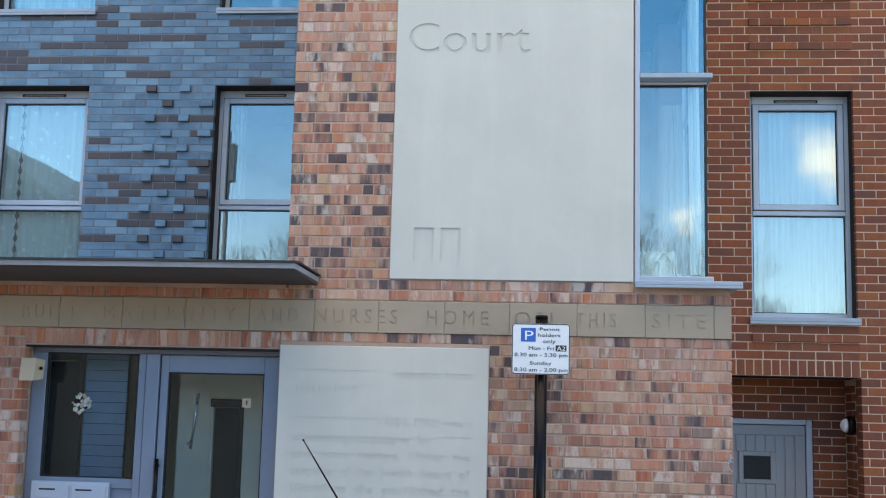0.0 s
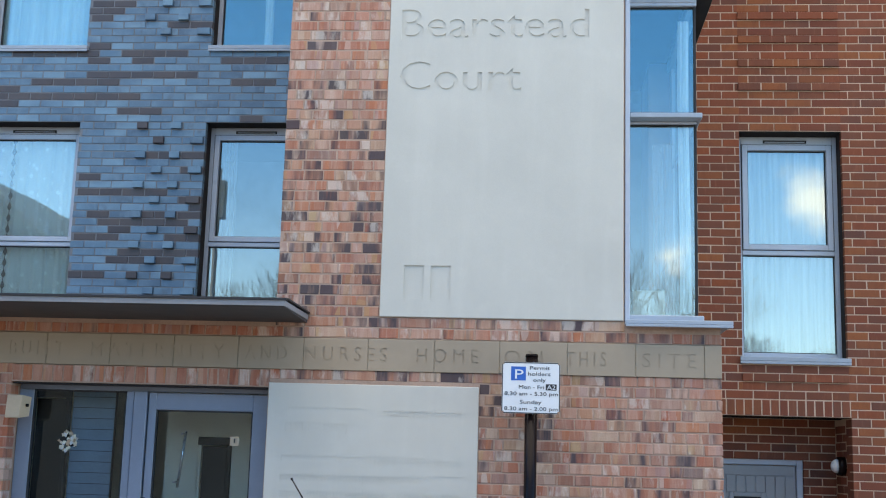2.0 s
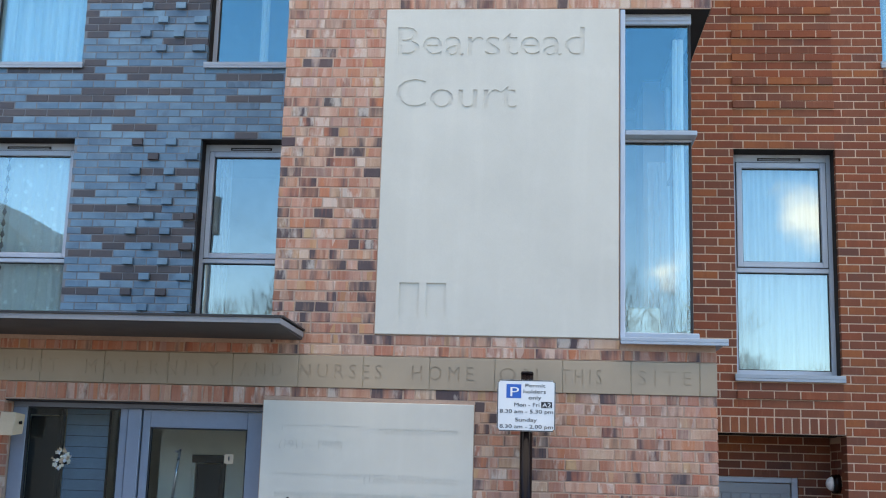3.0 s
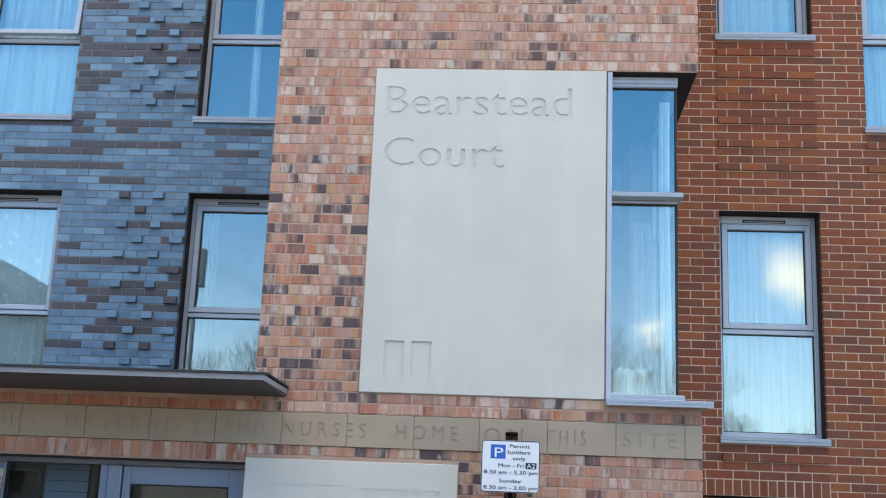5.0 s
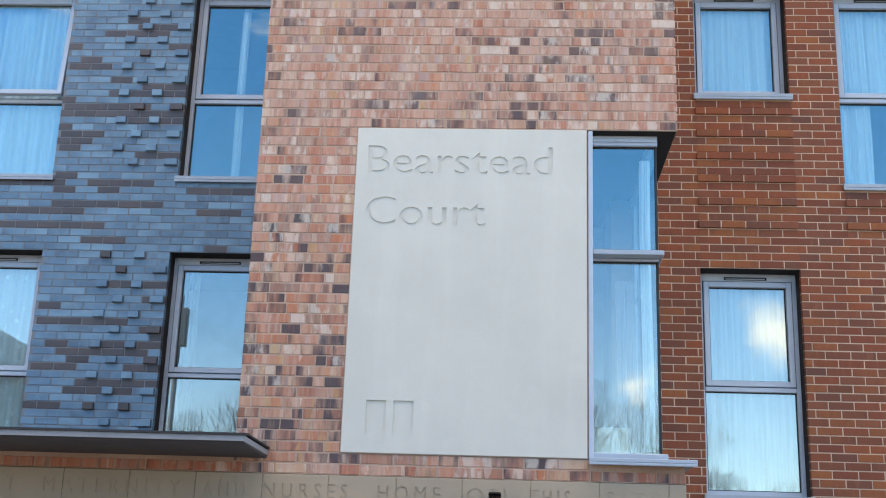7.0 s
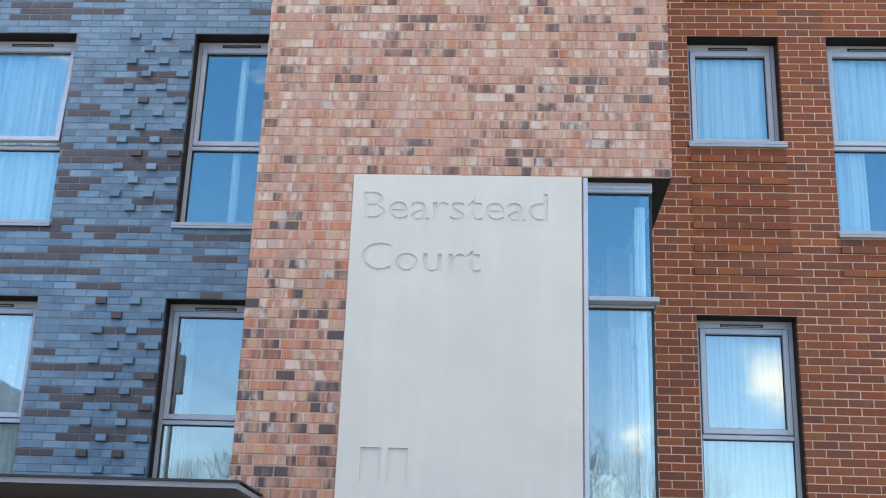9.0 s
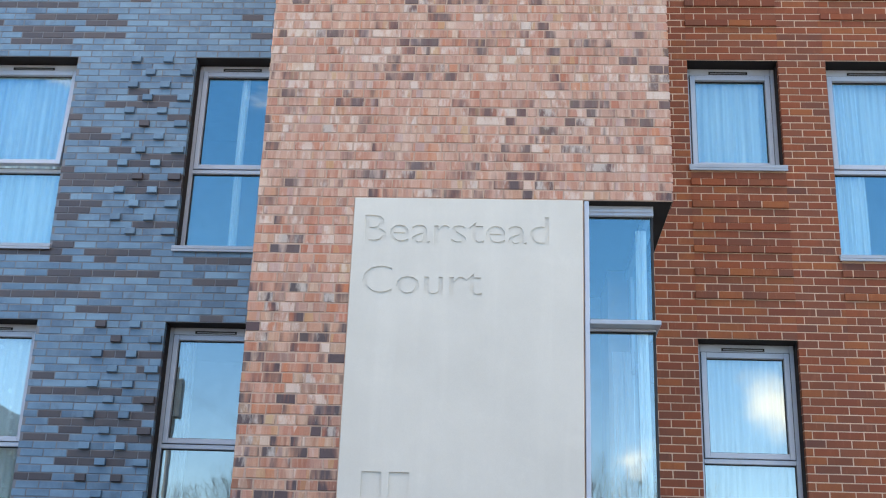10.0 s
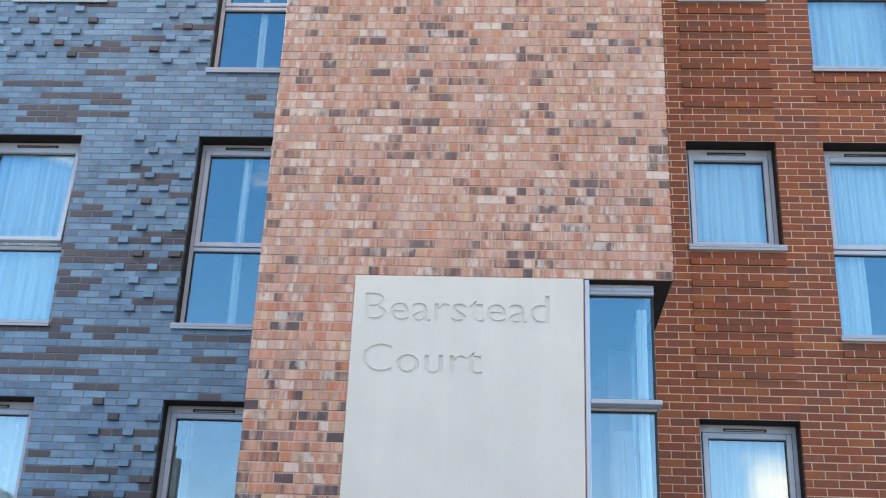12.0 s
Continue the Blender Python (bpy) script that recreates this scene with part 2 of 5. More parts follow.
def make_red_brick():
    k = Mat("red_facing_brick", 0.85, spec=0.25)
    r1, r2 = k.rand(), k.rand(0.57)
    patch = k.noise(0.7, 3, 0.5)
    v = k.math("ADD", k.math("MULTIPLY", r1, 0.75), k.math("MULTIPLY", patch, 0.4))
    base = k.colors(v, [(0.05, (0.235, 0.066, 0.036)), (0.22, (0.30, 0.085, 0.040)), (0.34, (0.20, 0.062, 0.040)), (0.45, (0.285, 0.083, 0.043)), (0.56, (0.185, 0.066, 0.042)), (0.64, (0.33, 0.108, 0.045)),
                        (0.74, (0.22, 0.074, 0.044)), (0.84, (0.165, 0.066, 0.047)), (0.92, (0.27, 0.090, 0.050)), (1.0, (0.145, 0.062, 0.048))])
    base = k.mix(k.ramp(k.noise(13, 4, 0.6, (1, 1, 0.6), r1), 0.5, 0.72, 0, 0.5), base, (0.20, 0.062, 0.036))
    base = k.mix(k.ramp(k.noise(24, 3, 0.6, (1, 1, 0.2), r2), 0.58, 0.75, 0, 0.35), base, (0.37, 0.15, 0.09))
    grain = k.noise(190, 3, 0.7)
    base = k.mix(0.25, base, k.colors(grain, [(0.3, (0.6, 0.6, 0.6)), (0.7, (1.25, 1.25, 1.25))]), "MULTIPLY")
    k.color(base)
    k.bump(k.math("ADD", k.noise(80, 4, 0.7), k.noise(25, 2, 0.5, (1, 1, 0.25))), 0.4, 0.003)
    return k.m


def make_mortar(name, base):
    k = Mat(name, 0.95, spec=0.15)
    f = k.math("ADD", k.math("MULTIPLY", k.noise(2.2, 4), 0.6), k.math("MULTIPLY", k.noise(60, 4, 0.7), 0.4))
    k.color(k.colors(f, [(0.32, tuple(c * 0.72 for c in base)), (0.7, tuple(min(1, c * 1.15) for c in base))]))
    k.bump(k.noise(140, 3, 0.7), 0.5, 0.003)
    return k.m


def make_stone(name, base, stain, streak=0.35):
    """Cast stone: blotches, rain streaks and fine sandy grain."""
    k = Mat(name, 0.88, spec=0.25)
    big = k.noise(1.3, 5, 0.6)
    runs = k.noise(5.0, 4, 0.6, (1, 1, 0.09))
    fine = k.noise(210, 3, 0.7)
    c = k.mix(k.ramp(big, 0.40, 0.66, 0, 0.5), base, stain)
    c = k.mix(k.ramp(runs, 0.48, 0.72, 0, streak), c, tuple(min(1, x * 1.10) for x in base))
    c = k.mix(k.ramp(k.noise(3.1, 6, 0.65), 0.58, 0.70, 0, 0.25), c, tuple(min(1, x * 1.12) for x in base))
    c = k.mix(0.16, c, k.colors(fine, [(0.3, (0.7, 0.7, 0.7)), (0.7, (1.2, 1.2, 1.2))]), "MULTIPLY")
    k.color(c)
    k.bump(k.math("ADD", fine, k.math("MULTIPLY", k.noise(22, 4), 1.2)), 0.22, 0.002)
    return k.m


def make_glass(name, gloss, tint=(0.86, 0.93, 0.92)):
    """A thin double-glazed pane: sees through and mirrors the street and the sky."""
    m = bpy.data.materials.new(name)
    m.use_nodes = True
    t = m.node_tree
    t.nodes.clear()
    out = t.nodes.new("ShaderNodeOutputMaterial")
    tr = t.nodes.new("ShaderNodeBsdfTransparent")
    tr.inputs["Color"].default_value = (*tint, 1)
    gl = t.nodes.new("ShaderNodeBsdfGlossy")
    gl.inputs["Roughness"].default_value = 0.0
    gl.inputs["Color"].default_value = (0.85, 0.985, 1.0, 1)
    fr = t.nodes.new("ShaderNodeFresnel")
    fr.inputs["IOR"].default_value = 1.5
    add = t.nodes.new("ShaderNodeMath")
    add.operation, add.use_clamp = "ADD", True
    add.inputs[1].default_value = gloss
    mix = t.nodes.new("ShaderNodeMixShader")
    geo = t.nodes.new("ShaderNodeNewGeometry")
    nz = t.nodes.new("ShaderNodeTexNoise")
    nz.inputs["Scale"].default_value = 1.6
    bp = t.nodes.new("ShaderNodeBump")
    bp.inputs["Strength"].default_value, bp.inputs["Distance"].default_value = 0.03, 0.02
    L = t.links.new
    L(geo.outputs["Position"], nz.inputs["Vector"])
    L(nz.outputs["Fac"], bp.inputs["Height"])
    L(bp.outputs["Normal"], gl.inputs["Normal"])
    L(fr.outputs["Fac"], add.inputs[0])
    L(add.outputs["Value"], mix.inputs["Fac"])
    L(tr.outputs["BSDF"], mix.inputs[1])
    L(gl.outputs["BSDF"], mix.inputs[2])
    L(mix.outputs["Shader"], out.inputs["Surface"])
    return m


def make_sheer(name, base, density, flowers=False):
    m = bpy.data.materials.new(name)
    m.use_nodes = True
    t = m.node_tree
    t.nodes.clear()
    out = t.nodes.new("ShaderNodeOutputMaterial")
    df = t.nodes.new("ShaderNodeBsdfDiffuse")
    tl = t.nodes.new("ShaderNodeBsdfTranslucent")
    tr = t.nodes.new("ShaderNodeBsdfTransparent")
    a, b = t.nodes.new("ShaderNodeMixShader"), t.nodes.new("ShaderNodeMixShader")
    geo = t.nodes.new("ShaderNodeNewGeometry")
    nz = t.nodes.new("ShaderNodeTexNoise")       # gathered cloth: thicker and thinner in narrow upright folds
    nz.inputs["Scale"].default_value = 1.0
    nz.inputs["Detail"].default_value = 3.0
    mp = t.nodes.new("ShaderNodeMapping")
    mp.inputs["Scale"].default_value = (24.0, 1.0, 0.5)
    mr = t.nodes.new("ShaderNodeMapRange")
    mr.inputs["From Min"].default_value, mr.inputs["From Max"].default_value = 0.36, 0.60
    mr.inputs["To Min"].default_value, mr.inputs["To Max"].default_value = density * 0.84, min(1, density + 0.06)
    df.inputs["Color"].default_value = tl.inputs["Color"].default_value = (*base, 1)
    a.inputs["Fac"].default_value = 0.04
    L = t.links.new
    L(geo.outputs["Position"], mp.inputs["Vector"])
    L(mp.outputs["Vector"], nz.inputs["Vector"])
    if flowers:                                  # woven sprigs stand whiter and denser in the net
        vo = t.nodes.new("ShaderNodeTexVoronoi")
        vo.inputs["Scale"].default_value = 11.0
        ring = t.nodes.new("ShaderNodeValToRGB")
        for e, (p, c) in zip(ring.color_ramp.elements, ((0.10, 1.0), (0.30, 0.0))):
            e.position, e.color = p, (c, c, c, 1)
        ring.color_ramp.elements.new(0.20).color = (0.9, 0.9, 0.9, 1)
        L(geo.outputs["Position"], vo.inputs["Vector"])
        L(vo.outputs["Distance"], ring.inputs["Fac"])
        mr.inputs["From Min"].default_value, mr.inputs["From Max"].default_value = 0.0, 1.0
        mr.inputs["To Min"].default_value, mr.inputs["To Max"].default_value = density, 1.0
        L(ring.outputs["Color"], mr.inputs["Value"])
    else:
        L(nz.outputs["Fac"], mr.inputs["Value"])
    L(df.outputs["BSDF"], a.inputs[1])
    L(tl.outputs["BSDF"], a.inputs[2])
    L(mr.outputs["Result"], b.inputs["Fac"])
    L(tr.outputs["BSDF"], b.inputs[1])
    L(a.outputs["Shader"], b.inputs[2])
    L(b.outputs["Shader"], out.inputs["Surface"])
    return m


M = {
    "bay": make_bay_brick("reclaimed_brick_pale", 0.64, 0.30, PALE), "bay_low": make_bay_brick("reclaimed_brick_mixed", 0.34, 0.05, MIXED), "bay_rose": make_bay_brick("reclaimed_brick_rose", 0.66, 0.12, ROSE), "bay_red": make_bay_brick("reclaimed_brick_red", 0.95, 0.0, PLAIN_RED), "blue": make_blue_brick("blue_engineering_brick", SLATE_BLUE, (0.195, 0.325, 0.440)), "plum": make_blue_brick("plum_engineering_brick", PLUM, (0.105, 0.088, 0.092)), "red": make_red_brick(),
    "mort_bay": make_mortar("warm_mortar", (0.485, 0.335, 0.262)),
    "mort_blue": make_mortar("grey_mortar", (0.20, 0.218, 0.245)),
    "mort_red": make_mortar("pale_mortar", (0.61, 0.44, 0.335)),
    "stone": make_stone("pale_cast_stone", (0.605, 0.59, 0.535), (0.51, 0.50, 0.455)),
    "band": make_stone("buff_stone", (0.40, 0.32, 0.24), (0.30, 0.24, 0.18), 0.2),
    "mort_band": make_mortar("buff_mortar", (0.40, 0.335, 0.245)),
    "frame": simple("grey_powder_coat", (0.43, 0.49, 0.575), 0.35, 0.0, 0.06),
    "frame_dark": simple("slate_powder_coat", (0.205, 0.25, 0.325), 0.4, 0.0, 0.08),
    "sill": simple("grey_coated_sill", (0.325, 0.385, 0.455), 0.4, 0.0, 0.1, 8.0),
    "gasket": simple("black_gasket", (0.012, 0.013, 0.015), 0.6),
    "canopy": simple("weathered_zinc", (0.028, 0.028, 0.031), 0.6, 0.2, 0.2, 3.0),
    "canopy_under": simple("grey_soffit_board", (0.055, 0.056, 0.062), 0.6, 0.0, 0.15, 2.0),
    "fascia": simple("grey_metal_fascia", (0.25, 0.25, 0.265), 0.5, 0.0, 0.15, 3.0),
    # near-black, so that colour carries the shade under heads and in reveals
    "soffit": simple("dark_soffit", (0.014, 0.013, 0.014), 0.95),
    "near_black": simple("near_black_matt", (0.022, 0.017, 0.017), 0.95),
    "glass": make_glass("window_glass", 0.135, (0.92, 0.99, 0.995)),
    "door_glass": make_glass("door_glass", 0.0, (0.96, 0.98, 0.98)),
    "sheer": make_sheer("sheer_white_net", (0.97, 0.97, 0.95), 0.95),
    "sheer_thin": make_sheer("light_net", (0.95, 0.96, 0.96), 0.62),
    "voile": make_sheer("thin_voile", (0.95, 0.96, 0.97), 0.28),
    "net": make_sheer("flowered_net", (0.97, 0.97, 0.95), 0.80, True),
    "curtain": make_sheer("white_curtain", (0.86, 0.87, 0.86), 0.93),
    "plaster": simple("room_paint", (0.55, 0.53, 0.49), 0.9),
    "asphalt": simple("asphalt", (0.05, 0.05, 0.052), 0.9, 0, 0.3, 9.0, 0.6),
    "paving": simple("concrete_paving", (0.19, 0.185, 0.175), 0.9, 0, 0.15, 4.0, 0.4),
    "kerb": simple("granite_kerb", (0.30, 0.30, 0.31), 0.85, 0, 0.2, 30.0, 0.3),
    "black": simple("black_paint", (0.009, 0.005, 0.005), 0.2, 0, 0.2, 10),
    "white": simple("white_sign_face", (0.78, 0.80, 0.82), 0.4, 0, 0.03),
    "sign_blue": simple("blue_sign_film", (0.01, 0.12, 0.48), 0.4, 0, 0.05),
    "ink": simple("black_sign_ink", (0.02, 0.02, 0.025), 0.5),
    "cream": simple("cream_plastic", (0.56, 0.42, 0.29), 0.5, 0, 0.08),
    "lens": simple("opal_plastic", (0.72, 0.74, 0.78), 0.3, 0, 0.04),
    "steel": simple("brushed_steel", (0.55, 0.57, 0.60), 0.3, 0.9, 0.1, 40),
    "grey_door": simple("grey_door_paint", (0.33, 0.345, 0.36), 0.5, 0, 0.08, 5),
    "render": simple("painted_render", (0.065, 0.078, 0.095), 0.9, 0, 0.1, 1.5, 0.2),
    "slate": simple("roof_slate", (0.07, 0.075, 0.085), 0.6, 0, 0.3, 5.0, 0.4),
    "bark": simple("bark", (0.085, 0.07, 0.055), 0.95, 0, 0.35, 20, 0.6),
    "old_timber": simple("weathered_timber", (0.085, 0.10, 0.125), 0.8, 0, 0.25, 8, 0.4),
    "card": simple("cream_card", (0.46, 0.43, 0.36), 0.8, 0, 0.08, 8),
    "car": simple("car_paint", (0.05, 0.06, 0.08), 0.2, 0.3, 0.05),
    "rubber": simple("rubber", (0.02, 0.02, 0.02), 0.85),
    "lobby": simple("lobby_blue_paint", (0.13, 0.26, 0.38), 0.35, 0, 0.2, 3),
    "post": simple("pale_lobby_trim", (0.8, 0.78, 0.66), 0.5),
    "petal": simple("pale_petals", (0.9, 0.80, 0.66), 0.7, 0, 0.3, 30),
}
M["black"].node_tree.nodes["Principled BSDF"].inputs["Specular IOR Level"].default_value = 0.15


# ---- mesh helpers ----
def box(bm, x0, x1, y0, y1, z0, z1, bevel=0.0):
    v = [bm.verts.new(p) for p in ((x0, y0, z0), (x1, y0, z0), (x1, y1, z0), (x0, y1, z0), (x0, y0, z1), (x1, y0, z1), (x1, y1, z1), (x0, y1, z1))]
    f = [bm.faces.new([v[i] for i in q]) for q in ((0, 1, 5, 4), (1, 2, 6, 5), (2, 3, 7, 6), (3, 0, 4, 7), (4, 5, 6, 7), (3, 2, 1, 0))]
    if bevel:
        edges = list({e for q in f for e in q.edges})
        bmesh.ops.bevel(bm, geom=edges, offset=bevel, segments=1, profile=0.5, affect="EDGES")
    return bm


def boxes(*specs, bevel=0.0):
    bm = bmesh.new()
    for s in specs:
        box(bm, *s, bevel=bevel)
    return bm


def tube(bm, a, b, r0, r1=None, sides=10, caps=True):
    a, b = Vector(a), Vector(b)
    r1 = r0 if r1 is None else r1
    q = (b - a).to_track_quat("Z", "Y")
    rings = []
    for p, r in ((a, r0), (b, r1)):
        rings.append([bm.verts.new(p + q @ Vector((r * math.cos(2 * math.pi * i / sides), r * math.sin(2 * math.pi * i / sides), 0))) for i in range(sides)])
    for i in range(sides):
        j = (i + 1) % sides
        bm.faces.new((rings[0][i], rings[0][j], rings[1][j], rings[1][i])).smooth = sides > 7
    if caps:
        bm.faces.new(rings[0][::-1])
        bm.faces.new(rings[1])
    return bm


def part(name, bm, material, parent=None, label=""):
    """Links a bmesh as one mesh object, under a thing or a part."""
    me = bpy.data.meshes.new(name)
    bmesh.ops.recalc_face_normals(bm, faces=bm.faces)
    bm.to_mesh(me)
    bm.free()
    me.materials.append(M[material])
    ob = new(name, me)
    if parent is not None:
        ob.parent = parent
    if label:
        tagged(ob, label)
    return ob


def thing(name, label, category, group="", kind="", at=(0, 0, 0)):
    ob = new(name)
    ob.location = at
    return tagged(ob, label, category, group, kind)


def text_mesh(words, x0, x1, z0, cap, y, depth, spacing=1.0):
    """Letters of the built-in font as a mesh that spans x0 to x1, with capitals cap high, standing on z0, from y - depth to y + depth."""
    cu = bpy.data.curves.new("words", "FONT")
    cu.body, cu.size, cu.extrude, cu.resolution_u, cu.space_character = words, 1.0, 0.5, 3, spacing
    ob = new("words", cu)
    me = bpy.data.meshes.new_from_object(ob.evaluated_get(bpy.context.evaluated_depsgraph_get()))
    co = np.empty(len(me.vertices) * 3)
    me.vertices.foreach_get("co", co)
    co = co.reshape(-1, 3)
    w0, w1 = co[:, 0].min(), co[:, 0].max()
    sx = (x1 - x0) / (w1 - w0) if x1 is not None else cap / 0.73
    co2 = np.stack([x0 + (co[:, 0] - w0) * sx, y - co[:, 2] * 2 * depth, z0 + co[:, 1] * cap / 0.73], 1)
    me.vertices.foreach_set("co", co2.ravel())
    bpy.data.objects.remove(ob)
    bpy.data.curves.remove(cu)
    return me


def join_meshes(meshes):
    bm = bmesh.new()
    for me in meshes:
        bm.from_mesh(me)
        bpy.data.meshes.remove(me)
    return bm


def letters(name, items, material, parent, y, label=""):
    """Flat lettering a hair in front of a face: items of (words, x0, x1, z0, cap)."""
    return part(name, join_meshes([text_mesh(w, a, b, z, c, y, 0.0008) for w, a, b, z, c in items]), material, parent, label)


def engrave(ob, cutter):
    """Cuts a mesh of letters out of a stone."""
    bmesh.ops.remove_doubles(cutter, verts=cutter.verts, dist=1e-6)
    bmesh.ops.recalc_face_normals(cutter, faces=cutter.faces)
    me = bpy.data.meshes.new("cut")
    cutter.to_mesh(me)
    cutter.free()
    tool = new("cut", me)
    mod = ob.modifiers.new("cut", "BOOLEAN")
    mod.object, mod.operation, mod.solver, mod.use_self = tool, "DIFFERENCE", "EXACT", True
    bpy.context.view_layer.update()
    done = bpy.data.meshes.new_from_object(ob.evaluated_get(bpy.context.evaluated_depsgraph_get()))
    ob.modifiers.remove(mod)
    if len(done.vertices) > len(ob.data.vertices):
        old, ob.data = ob.data, done
        bpy.data.meshes.remove(old)
    bpy.data.objects.remove(tool)
    bpy.data.meshes.remove(me)
    return ob


def wall_body(name, label, x0, x1, y0, y1, z0, z1, holes, material):
    """A wall with real openings: one mesh of blocks round the holes (x0, x1, z0, z1)."""
    xs = sorted({x0, x1, *(min(max(v, x0), x1) for h in holes for v in h[:2])})
    zs = sorted({z0, z1, *(min(max(v, z0), z1) for h in holes for v in h[2:])})
    bm = bmesh.new()

    def solid(i, j):
        if not (0 <= i < len(xs) - 1 and 0 <= j < len(zs) - 1):
            return False
        cx, cz = (xs[i] + xs[i + 1]) / 2, (zs[j] + zs[j + 1]) / 2
        return not any(h[0] < cx < h[1] and h[2] < cz < h[3] for h in holes)

    vv = {}

    def vert(x, y, z):
        key = (round(x, 5), round(y, 5), round(z, 5))
        if key not in vv:
            vv[key] = bm.verts.new(key)
        return vv[key]

    for i in range(len(xs) - 1):
        for j in range(len(zs) - 1):
            if not solid(i, j):
                continue
            a, b, c, d = xs[i], xs[i + 1], zs[j], zs[j + 1]
            bm.faces.new([vert(a, y0, c), vert(b, y0, c), vert(b, y0, d), vert(a, y0, d)])
            bm.faces.new([vert(a, y1, d), vert(b, y1, d), vert(b, y1, c), vert(a, y1, c)])
            for di, dj, q in ((-1, 0, ((a, c), (a, d))), (1, 0, ((b, d), (b, c))), (0, -1, ((b, c), (a, c))), (0, 1, ((a, d), (b, d)))):
                if not solid(i + di, j + dj):
                    (p0, q0), (p1, q1) = q
                    bm.faces.new([vert(p0, y0, q0), vert(p1, y0, q1), vert(p1, y1, q1), vert(p0, y1, q0)])
    ob = part(name, bm, material)
    return tagged(ob, label, "wall", kind="structure")


# ---- ground ----
BAY, BLUE, RED = 8.2, 10.95, 10.6      # the three brick faces, metres ahead of the eye
COURSE, STRETCH, JOINT = 0.075, 0.225, 0.0095

tagged(part("ground", boxes((-700, 700, -700, 700, -0.5, -0.13)), "paving"), "pale concrete ground reaching to the horizon", "ground", kind="structure")
tagged(part("road", boxes((-60, 60, 1.2, 6.2, -0.128, -0.1)), "asphalt"), "dark asphalt road along the building", "road", kind="structure")
tagged(part("pavement", boxes((-60, 60, 6.35, 8.2, -0.126, 0.0)), "paving"), "grey concrete pavement before the building", "pavement", kind="structure")
tagged(part("pavement", boxes((-60, 60, -2.4, 1.05, -0.126, 0.0)), "paving"), "grey concrete pavement across the street", "pavement", kind="structure")
for y in (1.05, 6.2):
    kerb = thing("kerb", "row of grey granite kerb stones", "kerb", kind="structure", at=(0, y, 0))
    bm = boxes((0.004, 0.908, 0.0, 0.15, -0.127, 0.012), bevel=0.006)
    first = part("kerb_stone", bm, "kerb", kerb)
    first.location.x = -14
    for i in range(1, 30):
        c = first.copy()
        scene.collection.objects.link(c)
        c.location.x = -14 + i * 0.915

# ---- walls ----
PANEL = (-1.154, 0.552, 2.841, 5.254)
PLAQUE = (-1.912, -0.432, 0.62, 2.374)
ENTRY = (-3.775, -1.905, 0.0, 2.336)
BAND_Z = (2.460, 2.692)
NOTCH = (0.552, 1.3, 2.841, 5.254)
BLUE_WIN = [(-5.62, -4.577, 2.905, 5.045), (-3.312, -2.36, 2.905, 5.045), (-5.62, -4.577, 5.793, 7.939), (-3.312, -2.36, 5.793, 7.939),
            (-5.62, -4.577, 9.65, 10.833), (-3.312, -2.36, 8.745, 10.833)]
BLUE_BAR = [3.853, 3.873, 6.70, 6.715, None, 9.69]
RED_WIN = [(1.742, 2.650, 2.803, 4.885), (1.745, 2.640, 6.58, 7.757), (3.10, 4.06, 5.678, 7.757), (1.745, 2.640, 9.448, 10.65), (3.09, 4.05, 8.595, 10.65)]
RED_BAR = [3.80, None, 6.64, None, 9.63]
RECESS = (1.30, 2.665, 0.0, 2.325)
TOP = 12.2

back = 0.0035
bay_holes = [(-9, -1.884, 2.80, 20), PANEL, NOTCH, ENTRY, (PLAQUE[0], PLAQUE[1], PLAQUE[2], PLAQUE[3]), (-5.4, 1.3, BAND_Z[0], BAND_Z[1])]
wall_bay = wall_body("wall_bay", "projecting front of mixed reclaimed red, pink and burnt bricks", -5.4, 1.205, BAY + 0.0035, BAY + 0.34, 0, 11.4, bay_holes, "mort_bay")
wall_blue = wall_body("wall_blue", "set-back wall of slate-blue and brown engineering bricks", -9.0, -1.6, BLUE + back, BLUE + 0.36, 2.6, TOP, BLUE_WIN, "mort_blue")
wall_red = wall_body("wall_red", "set-back wall of red facing bricks with pale mortar", 1.0, 9.0, RED + 0.004, RED + 0.36, 0, TOP, [*RED_WIN, RECESS], "mort_red")
for n, x, z0, z1 in (("wall_bay_side", -1.884, 2.6, 11.4), ("wall_bay_side", 1.21, 0.0, 2.838), ("wall_bay_side", 1.21, 5.256, 11.4)):
    a, b = (x + back, x + 0.3) if x < 0 else (x - 0.3, x - back)
    tagged(part(n, boxes((a, b, BAY + 0.345, (BLUE if x < 0 else RED) + 0.005, z0, z1)), "mort_bay"), "mortared side wall of the projecting bay", "wall", kind="structure")
tagged(part("wall_side", boxes((-9.3, -9.0, BLUE, 17, 0, TOP)), "mort_blue"), "plain end wall of the building", "wall", kind="structure")
# added out of view: blocks the low sun so the street lies in shadow
tagged(part("wall_sun_block", boxes((-48, -9.305, BLUE, 17, 0, TOP)), "mort_blue"), "plain unseen block added to keep sun off the street", "wall", kind="structure")
tagged(part("wall_side", boxes((9.0, 9.3, RED, 17, 0, TOP)), "mort_red"), "plain end wall of the building", "wall", kind="structure")
tagged(part("wall_rear", boxes((-9.3, 9.3, 17, 17.3, 0, TOP)), "mort_red"), "plain rear wall of the building", "wall", kind="structure")
tagged(part("wall_porch_side", boxes((-5.7, -5.405, BAY + 0.01, BLUE, 0, 2.8)), "mort_bay"), "side wall of the low entrance block", "wall", kind="structure")
